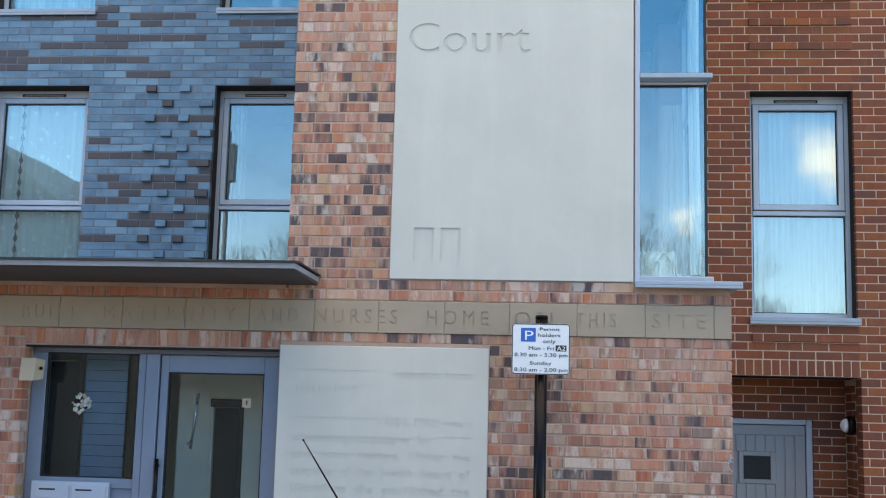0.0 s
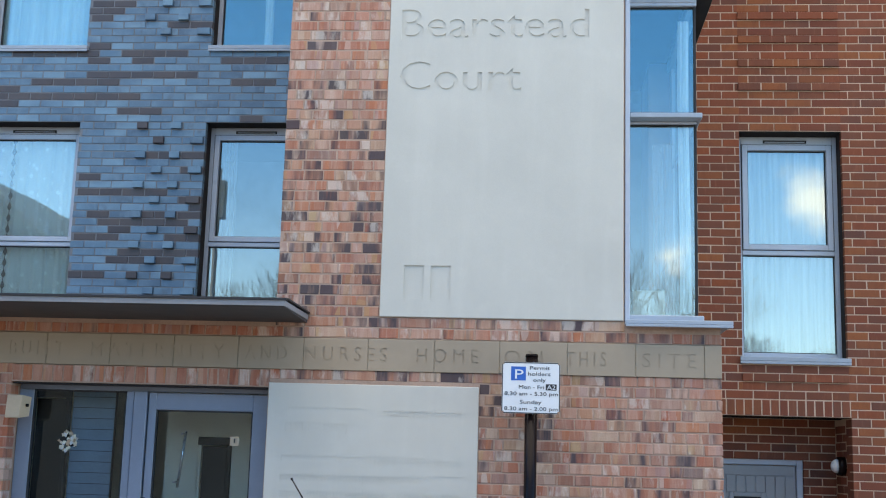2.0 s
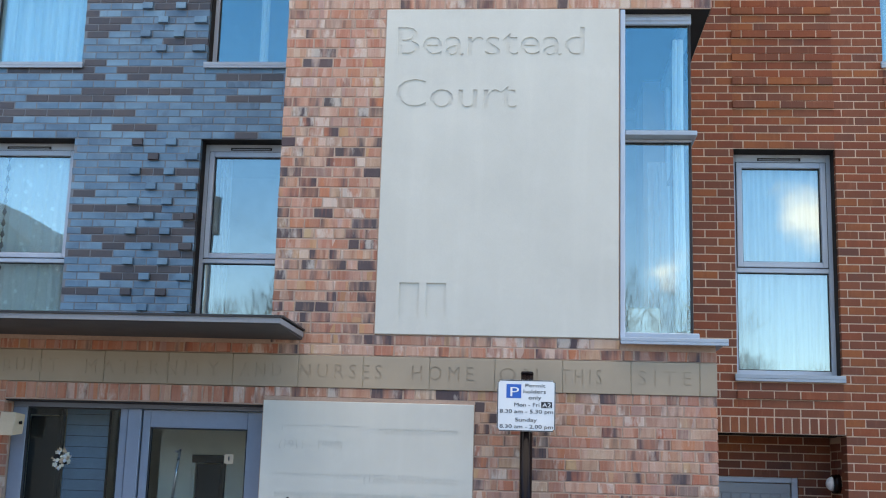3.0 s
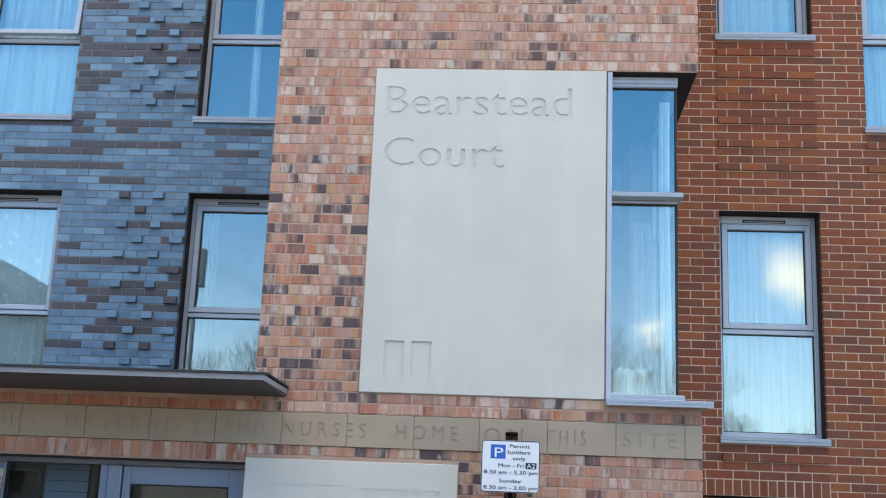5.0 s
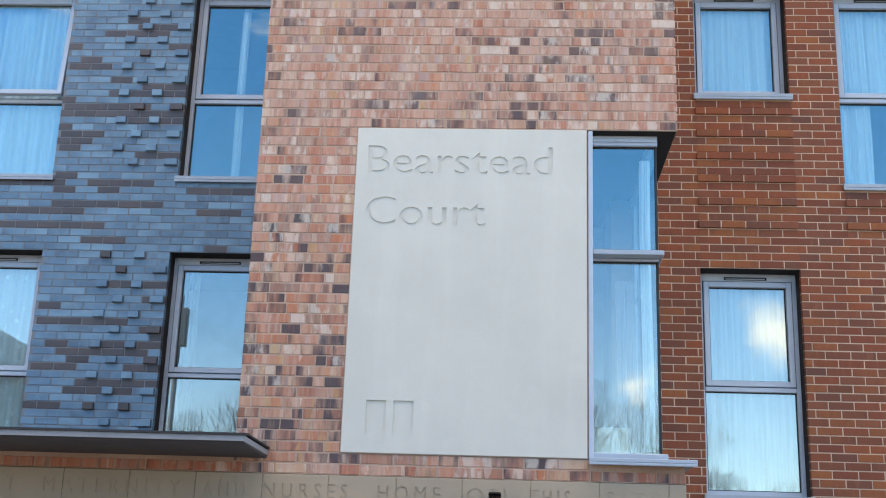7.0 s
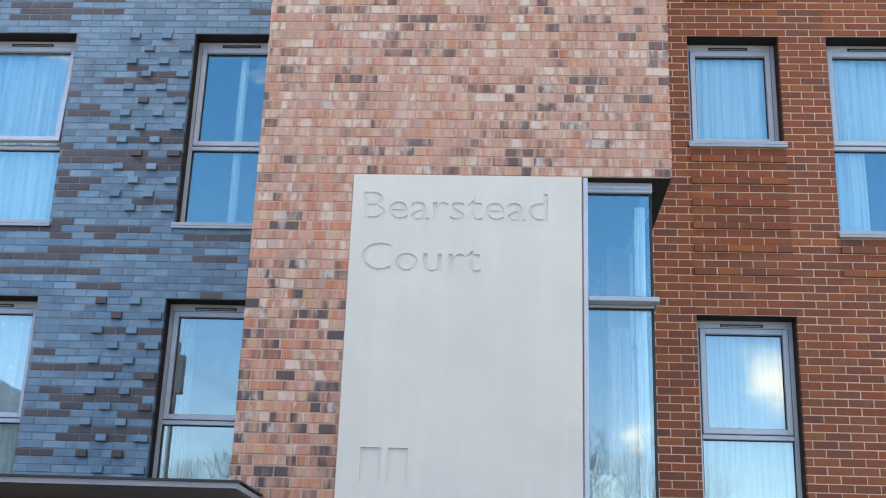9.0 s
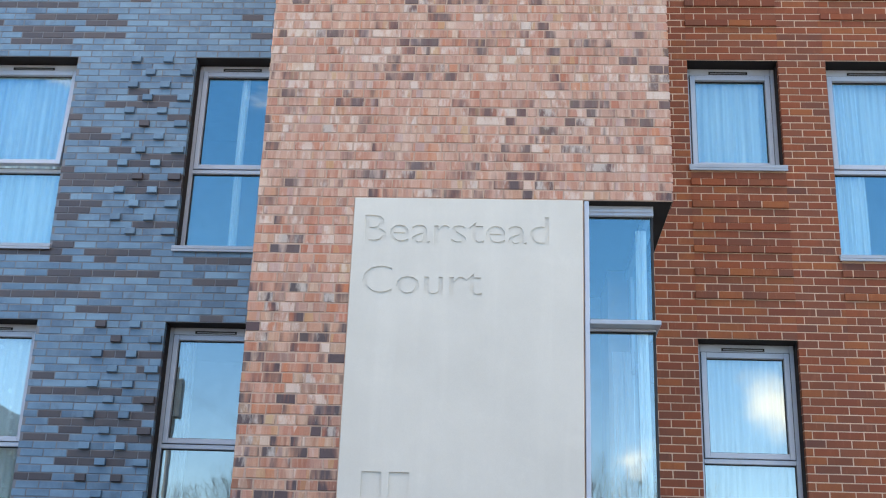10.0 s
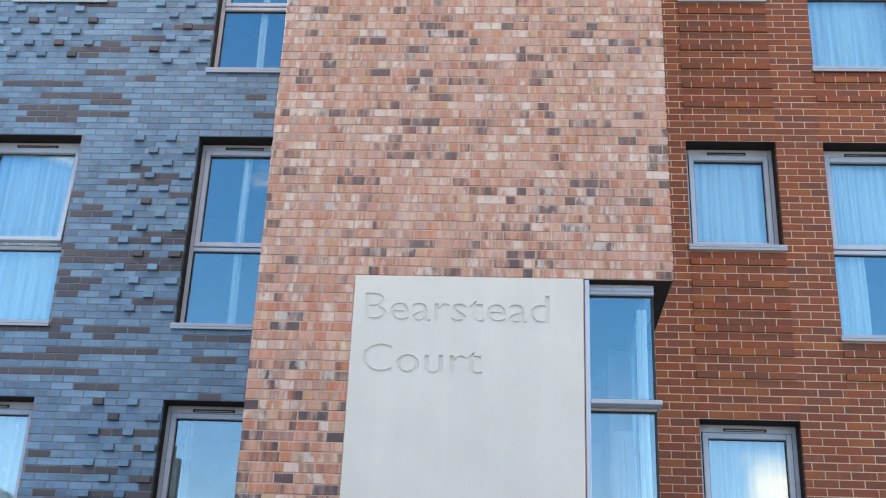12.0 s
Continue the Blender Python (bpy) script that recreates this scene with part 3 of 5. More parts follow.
tagged(part("wall_core", boxes((-9.0, -1.6, BLUE + 0.37, BLUE + 0.6, 0, 2.59), (-1.6, 1.0, BLUE + 0.3, BLUE + 0.5, 0, TOP)), "plaster"), "plain inner wall", "wall", kind="structure")
tagged(part("roof", boxes((-9.3, 9.3, BLUE - 0.02, 17.3, TOP, TOP + 0.25)), "canopy"), "flat grey roof of the building", "roof", kind="structure")
tagged(part("roof", boxes((-1.95, 1.28, BAY - 0.05, BLUE - 0.03, 11.41, 11.6)), "canopy"), "flat grey roof of the bay", "roof", kind="structure")
tagged(part("roof", boxes((-5.75, -1.89, BAY + 0.0, BLUE, 2.852, 2.90)), "canopy"), "flat roof over the entrance block", "roof", kind="structure")
for z in (2.62, 5.32, 8.2, 11.1):
    tagged(part("ceiling", boxes((-8.99, -1.65, BLUE + 0.37, 16.9, z, z + 0.2), (1.05, 8.99, RED + 0.37, 16.9, z, z + 0.2)), "plaster"), "pale plaster ceiling inside the flats", "ceiling", kind="structure")
tagged(part("wall_inner", boxes((-8.9, -1.6, 13.6, 13.7, 2.9, TOP - 0.1), (1.05, 8.9, 13.4, 13.5, 2.9, TOP - 0.1), (-4.1, -4.0, BLUE + 0.37, 13.55, 2.9, TOP - 0.1),
                                 (2.85, 2.95, RED + 0.37, 13.35, 2.9, TOP - 0.1)), "plaster"), "pale inner walls of the flats", "wall", kind="structure")


# ---- windows ----
def window(name, hole, y, bar, label, ajar=0.0):
    """Powder-coated frame in a reveal, an opening sash over a fixed pane, vent, sill and glass."""
    x0, x1, z0, z1 = hole
    w = thing(name, label, "window", kind="structure", at=(x0, y, z0))
    W, H = x1 - x0, z1 - z0
    f0, f1 = 0.185, 0.255                     # frame's front and back, behind the brick face
    fw, head = 0.045, 0.078
    bz = None if bar is None else bar - z0
    sill_h = 0.035
    bm = boxes((0.003, fw, f0, f1, sill_h, H - 0.004), (W - fw, W - 0.003, f0, f1, sill_h, H - 0.004), bevel=0.004)
    box(bm, fw, W - fw, f0, f1, H - head, H - 0.004, bevel=0.004)
    box(bm, fw, W - fw, f0, f1, sill_h, sill_h + 0.05, bevel=0.004)
    part("window_frame", bm, "frame", w)
    if bz is not None:
        bm = boxes((fw, W - fw, f0 - 0.006, f1, bz - 0.026, bz + 0.016), bevel=0.004)
        part("transom", bm, "frame", w)
    bm = boxes((-0.02, W + 0.02, -0.035, f1, -0.004, sill_h - 0.004), (-0.02, W + 0.02, -0.035, -0.022, -0.03, -0.005), bevel=0.003)
    part("window_sill", bm, "sill", w)
    # lintel sheet and side linings put the reveal's shade into their colour
    part("lintel", boxes((0.002, W - 0.002, 0.012, f1, H - 0.0035, H + 0.004)), "soffit", w, "near-black lintel sheet carrying the shade over the opening")
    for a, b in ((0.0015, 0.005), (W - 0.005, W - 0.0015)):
        part("reveal_shade", boxes((a, b, 0.06, f0, sill_h, H - 0.004)), "near_black", w, "near-black sheet painted as shade in the reveal")
    vent = boxes((W * 0.27, W * 0.70, f0 - 0.012, f0, H - 0.05, H - 0.040), (W * 0.27, W * 0.285, f0 - 0.012, f0, H - 0.066, H - 0.04), (W * 0.685, W * 0.70, f0 - 0.012, f0, H - 0.066, H - 0.04),
                 (W * 0.285, W * 0.685, f0 - 0.010, f0, H - 0.066, H - 0.060))
    part("trickle_vent", vent, "gasket", w, "black slotted trickle vent")
    lo = sill_h + 0.05
    hi = H - head
    top_lo = lo if bz is None else bz + 0.016
    panes = [(fw, W - fw, top_lo, hi, True)] + ([] if bz is None else [(fw, W - fw, lo, bz - 0.026, False)])
    for a, b, c, d, opens in panes:
        turn = Matrix()
        if opens:
            hinge = Matrix.Translation((0, f0, d))                 # hung at its head, the foot swings out
            turn = hinge @ Matrix.Rotation(-radians(ajar), 4, "X") @ hinge.inverted()
            sw, s0, s1 = 0.056, f0 - 0.016, f1 - 0.02
            g = 0.006
            bm = boxes((a + g, a + sw, s0, s1, c + g, d - g), (b - sw, b - g, s0, s1, c + g, d - g), bevel=0.004)
            box(bm, a + sw, b - sw, s0, s1, d - sw, d - g, bevel=0.004)
            box(bm, a + sw, b - sw, s0, s1, c + g, c + sw, bevel=0.004)
            bm.transform(turn)
            part("sash", bm, "frame", w)
            bm = boxes((a, a + g, f0 - 0.002, f0 + 0.01, c, d), (b - g, b, f0 - 0.002, f0 + 0.01, c, d), (a, b, f0 - 0.002, f0 + 0.01, c, c + g), (a, b, f0 - 0.002, f0 + 0.01, d - g, d))
            part("seal", bm, "gasket", w)
            a, b, c, d = a + sw, b - sw, c + sw, d - sw
        gy = f0 + 0.03
        e = 0.009
        bm = boxes((a, a + e, gy - 0.008, gy + 0.012, c, d), (b - e, b, gy - 0.008, gy + 0.012, c, d), (a + e, b - e, gy - 0.008, gy + 0.012, d - e, d), (a + e, b - e, gy - 0.008, gy + 0.012, c, c + e))
        bm.transform(turn)
        part("gasket", bm, "gasket", w)
        bm = boxes((a + e, b - e, gy, gy + 0.006, c + e, d - e))
        bm.transform(turn)
        p = part("pane", bm, "glass", w)
        p.visible_shadow = False
    return w


for i, (h, bar) in enumerate(zip(BLUE_WIN, BLUE_BAR)):
    window("window_%d" % (i + 1), h, BLUE, bar, "grey framed window standing ajar in the blue brick wall" if i == 2 else "grey framed window in the blue brick wall", 5.5 if i == 2 else 0.0)
for i, (h, bar) in enumerate(zip(RED_WIN, RED_BAR)):
    window("window_%d" % (i + 7), h, RED, bar, "grey framed window in the red brick wall")


def corner_window():
    """The tall window that wraps the corner of the bay."""
    w = thing("window_13", "tall grey framed corner window beside the stone panel", "window", kind="structure", at=(0, 0, 0))
    x0, x1, z0, z1 = 0.556, 1.075, 2.845, 5.25
    y0, y1 = BAY + 0.105, BAY + 0.175
    bm = boxes((x0, x0 + 0.036, y0 - 0.10, y1, z0, z1), bevel=0.004)
    part("jamb", bm, "frame", w)
    part("head", boxes((x0 + 0.037, x1, y0 - 0.01, y1, 5.172, z1), (x0 + 0.037, x1 - 0.01, y0 - 0.02, y0 - 0.012, 5.195, 5.225), bevel=0.004), "frame", w)
    part("side_head", boxes((x1 - 0.06, x1, y1, RED + 0.1, 5.165, z1), bevel=0.004), "frame", w)
    part("corner_bead", boxes((1.055, 1.072, y0 + 0.01, y1 - 0.02, 2.894, 5.171), bevel=0.003), "gasket", w)
    part("transom", boxes((x0 + 0.037, 1.098, y0 - 0.105, y0 + 0.06, 4.303, 4.338), (1.045, 1.098, y0 + 0.061, BAY + 1.6, 4.303, 4.338), bevel=0.004), "sill", w)
    part("transom_seal", boxes((x0 + 0.037, 1.085, y0 - 0.07, y0 + 0.03, 4.339, 4.349)), "gasket", w)
    part("transom_foot", boxes((x0 + 0.037, 1.07, y0 + 0.0, y0 + 0.05, 4.283, 4.302), bevel=0.003), "frame", w)
    part("cill", boxes((x0 + 0.02, 1.098, y0 - 0.098, y1, 2.848, 2.893), (1.045, 1.098, y1, BAY + 1.6, 2.848, 2.893), bevel=0.006), "sill", w)
    for c, d in ((2.894, 4.283), (4.35, 5.172)):
        a, b = x0 + 0.037, 1.052
        e = 0.008
        part("gasket", boxes((a, a + e, y0 + 0.02, y0 + 0.045, c, d), (a + e, b, y0 + 0.02, y0 + 0.045, d - e, d), (a + e, b, y0 + 0.02, y0 + 0.045, c, c + e)), "gasket", w)
        p = part("pane", boxes((a + e, b, y0 + 0.03, y0 + 0.036, c + e, d - e)), "glass", w)
        p.visible_shadow = False
        p = part("pane", boxes((1.058, 1.064, y0 + 0.05, BAY + 1.5, c + e, d - e)), "glass", w)
        p.visible_shadow = False
    part("side_post", boxes((1.04, 1.09, BAY + 1.5, BAY + 1.58, 2.894, 5.165), bevel=0.004), "frame", w)
    return w


corner_window()
tagged(part("ledge", boxes((0.556, 1.277, BAY - 0.10, RED - 0.02, 2.820, 2.846), (0.556, 1.277, BAY - 0.10, BAY - 0.09, 2.800, 2.820), bevel=0.003), "sill"), "grey metal capping ledge round the bay corner", "ledge", kind="structure")
tagged(part("soffit", boxes((0.553, 1.203, BAY + 0.012, RED - 0.02, 5.252, 5.30)), "soffit"), "dark soffit above the corner window", "soffit", kind="structure")
tagged(part("wall_bay_return", boxes((0.86, 1.05, BAY + 1.6, RED, 2.85, 5.25)), "mort_bay"), "set-in side wall beside the corner glazing", "wall", kind="structure")
tagged(part("wall_bay_room", boxes((-1.5, 0.54, BAY + 0.4, BAY + 0.5, 2.85, 11.3), (-1.55, -1.45, BAY + 0.5, BLUE + 0.25, 2.85, 11.3)), "plaster"), "pale inner walls behind the stone panel", "wall", kind="structure")
tagged(part("floor", boxes((-1.8, 1.04, BAY + 0.35, BLUE + 0.2, 2.70, 2.84)), "plaster"), "pale floor of the bay room", "floor", kind="structure")
tagged(part("ceiling", boxes((-1.8, 1.04, BAY + 0.35, BLUE + 0.2, 5.31, 5.45)), "plaster"), "pale ceiling of the bay room", "ceiling", kind="structure")


# ---- curtains ----
def curtain(x0, x1, y, z0, z1, folds, amp, material, label, seed):
    rnd = random.Random(seed)
    n, rows = max(24, int(folds * 9)), 7
    ph = [rnd.uniform(0, 6.28) for _ in range(4)]
    bm = bmesh.new()
    grid = []
    for j in range(rows + 1):
        v = j / rows
        row = []
        for i in range(n + 1):
            u = i / n
            s = math.sin(u * folds * 6.283 + ph[0] + 0.8 * math.sin(u * 9 + ph[1]))
            s += 0.5 * math.sin(u * folds * 2.7 * 6.283 + ph[2]) * (1 - 0.4 * v)
            a = amp * (1.15 - 0.35 * v)
            row.append(bm.verts.new((x0 + (x1 - x0) * u + 0.006 * math.sin(v * 5 + ph[3]), y + a * s, z0 + (z1 - z0) * v)))
        grid.append(row)
    for j in range(rows):
        for i in range(n):
            bm.faces.new((grid[j][i], grid[j][i + 1], grid[j + 1][i + 1], grid[j + 1][i])).smooth = True
    return tagged(part("curtain", bm, material), label, "curtain", "window curtains")


for i, (a, b, c, d) in enumerate(BLUE_WIN):
    if i % 2 == 0:
        curtain(a + 0.02, b - 0.02, BLUE + 0.312, c + 0.05, d - 0.04, 9, 0.030, "net" if i == 0 else "sheer", "white flowered net curtain in even folds behind the glass" if i == 0 else "white net curtain in even folds behind the glass", i)
for i, (a, b, c, d) in enumerate(RED_WIN):
    curtain(a + 0.02, a + 0.36 if i == 2 else b - 0.02, RED + 0.285, c + 0.05, d - 0.04, 8, 0.018, "sheer_thin" if i == 0 else "sheer", "white sheer curtain hanging behind the glass", 20 + i)
curtain(-3.26, -3.06, BLUE + 0.30, 2.96, 4.98, 3, 0.02, "voile", "thin lace curtain drawn to the side of the window", 41)
curtain(-2.86, -2.78, BLUE + 0.30, 5.86, 7.88, 1.5, 0.015, "sheer", "narrow white net curtain hanging straight", 42)
curtain(-2.86, -2.78, BLUE + 0.30, 8.8, 10.8, 1.5, 0.015, "sheer", "narrow white net curtain hanging straight", 43)
curtain(0.955, 1.035, BAY + 0.22, 2.93, 5.1, 2, 0.010, "sheer", "white net curtain in the corner of the bay", 44)
curtain(0.78, 0.95, BAY + 0.36, 2.93, 4.20, 3, 0.01, "voile", "thin white voile across the corner window", 46)
curtain(3.47, 4.04, RED + 0.325, 6.66, 7.7, 5, 0.02, "sheer", "short white net curtain across the upper pane", 45)

beads = thing("leaf_garland", "dark leaf-shaped beads on a string beside the net curtain", "garland", at=(-5.335, BLUE + 0.240, 0))
for i in range(18):
    z = 2.98 + i * 0.113
    bm = bmesh.new()
    bmesh.ops.create_cone(bm, cap_ends=True, segments=8, radius1=0.024, radius2=0.004, depth=0.05)
    for v in bm.verts:
        v.co = Vector((v.co.x, v.co.y * 0.25, v.co.z + z + 0.03))
    bmesh.ops.create_cone(bm, cap_ends=True, segments=8, radius1=0.024, radius2=0.006, depth=0.03, matrix=Matrix.Translation((0, 0, z - 0.012)) @ Matrix.Rotation(math.pi, 4, "X") @ Matrix.Diagonal((1, 0.25, 1, 1)))
    part("bead", bm, "gasket", beads)
part("string", tube(bmesh.new(), (0, 0, 2.95), (0, 0, 5.0), 0.004, sides=6), "gasket", beads)
box_in = tagged(part("storage_box", boxes((0.62, 0.85, BAY + 0.20, BAY + 0.335, 2.845, 3.095), bevel=0.008), "card"), "cream cardboard box standing behind the corner window", "box")

# ---- canopy, stone panel, plaque, stone band ----
canopy = thing("canopy", "thin dark zinc entrance canopy with a grey underside", "canopy", at=(0, 0, 0))
bm = bmesh.new()
prof = [(BAY - 0.003, 2.793), (BAY - 0.74, 2.808), (BAY - 0.78, 2.815), (BAY - 0.78, 2.846), (BAY - 0.003, 2.856)]
ends = [[bm.verts.new((x, y, z)) for y, z in prof] for x in (-5.9, -1.66)]
for i in range(5):
    j = (i + 1) % 5
    bm.faces.new((ends[0][i], ends[0][j], ends[1][j], ends[1][i]))
bm.faces.new(ends[0][::-1])
bm.faces.new(ends[1])
part("canopy_body", bm, "canopy_under", canopy)
part("fascia", boxes((-5.9, -1.652, BAY - 0.788, BAY - 0.7805, 2.812, 2.8465), (-1.6595, -1.652, BAY - 0.780, BAY - 0.004, 2.812, 2.8465)), "fascia", canopy, "light grey metal fascia strip")
part("flashing", boxes((-5.9, -1.640, BAY - 0.80, BAY - 0.745, 2.8475, 2.862), (-1.70, -1.640, BAY - 0.744, BAY - 0.004, 2.8575, 2.868)), "canopy", canopy, "dark rolled zinc flashing")

name_stone = thing("name_stone", "tall pale cast stone slab engraved with the name of the court", "stone slab")
slab = part("slab", boxes((PANEL[0] + 0.007, PANEL[1] - 0.007, BAY - 0.012, BAY + 0.3, PANEL[2] + 0.005, PANEL[3] - 0.007), bevel=0.003), "stone", name_stone)
part("bedding", boxes((PANEL[0] + 0.001, PANEL[0] + 0.0065, BAY - 0.004, BAY + 0.29, PANEL[2] + 0.001, PANEL[3] - 0.001), (PANEL[1] - 0.0065, PANEL[1] - 0.001, BAY - 0.004, BAY + 0.29, PANEL[2] + 0.001, PANEL[3] - 0.001),
                      (PANEL[0] + 0.007, PANEL[1] - 0.007, BAY - 0.004, BAY + 0.29, PANEL[3] - 0.0065, PANEL[3] - 0.001), (PANEL[0] + 0.007, PANEL[1] - 0.007, BAY - 0.004, BAY + 0.29, PANEL[2] + 0.001, PANEL[2] + 0.0045)),
     "mort_bay", name_stone, "pale mortar joint round the slab")
cut = join_meshes([text_mesh("Bearstead", -1.062, 0.298, 4.884, 0.240, BAY - 0.012, 0.0095), text_mesh("Court", -1.062, -0.185, 4.484, 0.240, BAY - 0.012, 0.0095)])
for a in (-0.985, -0.795):
    box(cut, a, a + 0.14, BAY - 0.03, BAY - 0.0015, 2.972, 3.212)
engrave(slab, cut)

stone_plaque = thing("stone_plaque", "pale stone plaque with worn engraved lines beside the door", "plaque")
plaque = part("slab", boxes((PLAQUE[0] + 0.006, PLAQUE[1] - 0.006, BAY - 0.014, BAY + 0.2, PLAQUE[2] + 0.006, PLAQUE[3] - 0.006), bevel=0.003), "stone", stone_plaque)
part("bedding", boxes((PLAQUE[0] + 0.001, PLAQUE[0] + 0.0055, BAY - 0.004, BAY + 0.19, PLAQUE[2] + 0.001, PLAQUE[3] - 0.001), (PLAQUE[1] - 0.0055, PLAQUE[1] - 0.001, BAY - 0.004, BAY + 0.19, PLAQUE[2] + 0.001, PLAQUE[3] - 0.001),
                      (PLAQUE[0] + 0.006, PLAQUE[1] - 0.006, BAY - 0.004, BAY + 0.19, PLAQUE[3] - 0.0055, PLAQUE[3] - 0.001), (PLAQUE[0] + 0.006, PLAQUE[1] - 0.006, BAY - 0.004, BAY + 0.19, PLAQUE[2] + 0.001, PLAQUE[2] + 0.0055)),
     "mort_bay", stone_plaque, "pale mortar joint round the plaque")


def px(x):
    return -1.795 + (x - 522) * 0.00395


cut = []
LINES = [("maternity home", 700, 838, 2.150, 0.062), ("(1911 - 1940)", 526, 638, 2.040, 0.062), ("(1856-1943) was a", 677, 838, 1.820, 0.062),
         ("pioneering campaigner for", 522, 770, 1.705, 0.062), ("and  infant  welfare.  Under  the", 522, 836, 1.590, 0.062), ("auspices  of  the  Jewish  Board  of", 522, 836, 1.475, 0.062),
         ("Guardians  she  established  the", 522, 836, 1.360, 0.062), ("Room", 522, 572, 1.245, 0.062)]
for w, a, b, z, cap in LINES:
    cut.append(text_mesh(w, px(a), px(b), z, cap, BAY - 0.014, 0.0042))
cut = join_meshes(cut)
for a, b, z in ((530, 600, 2.150), (613, 665, 2.150), (523, 563, 1.820), (572, 620, 1.820), (632, 667, 1.820), (785, 836, 1.705), (585, 700, 1.245), (715, 836, 1.245)):
    box(cut, px(a), px(b), BAY - 0.02, BAY - 0.0115, z + 0.012, z + 0.05)
engrave(plaque, cut)

band = thing("stone_band", "band of buff stone blocks with worn engraved capitals", "stone band", kind="structure", at=(0, 0, 0))
WORDS = [("BUILT", -3.80, -3.40), ("MATERNITY", -3.20, -2.235), ("AND", -2.085, -1.79), ("NURSES", -1.665, -1.085), ("HOME", -0.876, -0.448), ("ON", -0.268, -0.005), ("THIS", 0.155, 0.43), ("SITE", 0.675, 1.035)]
joints = [-5.39, -4.93, -4.46, -3.995, -3.53, -3.066, -2.603, -2.14, -1.675, -1.218, -0.753, -0.301, 0.164, 0.629, 1.093, 1.212]
for a, b in zip(joints, joints[1:]):
    ob = part("stone", boxes((a + 0.002, b - 0.002, BAY - 0.010, BAY + 0.2, BAND_Z[0] + 0.004, BAND_Z[1] - 0.004), bevel=0.003), "band", band)
    inside = [w for w in WORDS if w[1] < b and w[2] > a]
    if inside:
        engrave(ob, join_meshes([text_mesh(w, p, q, 2.527, 0.105, BAY - 0.010, 0.0056, 1.5) for w, p, q in inside]))
part("bed_joint", boxes((-5.39, 1.203, BAY - 0.0030, BAY + 0.27, BAND_Z[0] + 0.0045, BAND_Z[1] - 0.0045)), "mort_band", band)


# ---- entrance ----
def entrance():
    e = thing("door_1", "grey framed glazed entrance door with a fixed side light", "door", kind="structure", at=(0, 0, 0))
    y0, y1 = BAY + 0.15, BAY + 0.22
    x0, x1, _, z1 = ENTRY
    part("door_frame", boxes((x0 + 0.003, x0 + 0.109, y0, y1, 0.02, z1 - 0.046), (-2.973, -2.917, y0 - 0.01, y1, 0.02, z1 - 0.045), (-2.912, -2.817, y0 - 0.025, y1, 0.02, z1 - 0.045),
                             (x0 + 0.003, x1 - 0.002, y0, y1, z1 - 0.044, z1 - 0.002), (x0 + 0.109, -2.974, y0, y1, 1.33, 1.40), (x0 + 0.109, -2.974, y0, y1, 0.02, 0.12), bevel=0.004), "frame_dark", e)
    leaf = part("door_leaf", boxes((-2.807, -2.751, y0 - 0.01, y1 - 0.01, 0.03, 2.286), (-2.047, x1 - 0.006, y0 - 0.01, y1 - 0.01, 0.03, 2.286), (-2.751, -2.047, y0 - 0.01, y1 - 0.01, 2.165, 2.286),
                                   (-2.751, -2.047, y0 - 0.01, y1 - 0.01, 0.03, 0.25), bevel=0.004), "frame_dark", e)
    bm = tube(bmesh.new(), (-2.787, y0 - 0.05, 0.9), (-2.787, y0 - 0.05, 1.55), 0.014)
    tube(bm, (-2.787, y0 - 0.05, 1.5), (-2.787, y0, 1.5), 0.01)
    tube(bm, (-2.787, y0 - 0.05, 0.95), (-2.787, y0, 0.95), 0.01)
    part("door_handle", bm, "black", leaf)
    part("gasket", boxes((-2.751, -2.741, y0, y0 + 0.03, 0.25, 2.165), (-2.057, -2.047, y0, y0 + 0.03, 0.25, 2.165), (-2.741, -2.057, y0, y0 + 0.03, 2.155, 2.165),
                         (x0 + 0.109, x0 + 0.121, y0 + 0.01, y0 + 0.04, 1.40, z1 - 0.044), (-2.986, -2.974, y0 + 0.01, y0 + 0.04, 1.40, z1 - 0.044), (x0 + 0.121, -2.986, y0 + 0.01, y0 + 0.04, z1 - 0.056, z1 - 0.044),
                         (x0 + 0.121, -2.986, y0 + 0.01, y0 + 0.04, 1.40, 1.41)), "gasket", e)
    for s in ((-2.741, -2.057, y0 + 0.012, y0 + 0.018, 0.25, 2.155), (x0 + 0.121, -2.986, y0 + 0.022, y0 + 0.028, 1.41, z1 - 0.056)):
        p = part("pane", boxes(s), "door_glass", e)
        p.visible_shadow = False
    # added near-black strip: paints shade over the pale mortar underside of the head
    part("head_shade", boxes((x0 + 0.004, x1 - 0.004, BAY + 0.012, y0 - 0.002, z1 - 0.012, z1 - 0.003)), "near_black", e, "dark strip standing in for shade under the lintel bricks")
    part("lower_panel", boxes((x0 + 0.109, -2.974, y0 + 0.02, y0 + 0.05, 0.12, 1.33)), "frame_dark", e)
    return e


entrance()
post = thing("letter_box", "pale grey letter boxes with name strips beside the door", "letter box", at=(0, 0, 0))
part("case", boxes((-3.70, -3.13, BAY + 0.10, BAY + 0.148, 0.95, 1.372), bevel=0.006), "frame", post)
for i in range(2):
    x = -3.665 + i * 0.27
    f = part("flap", boxes((x, x + 0.25, BAY + 0.089, BAY + 0.099, 1.255, 1.345), bevel=0.003), "frame", post)
    part("name_strip", boxes((x + 0.03, x + 0.15, BAY + 0.0875, BAY + 0.0888, 1.31, 1.322)), "ink", f)

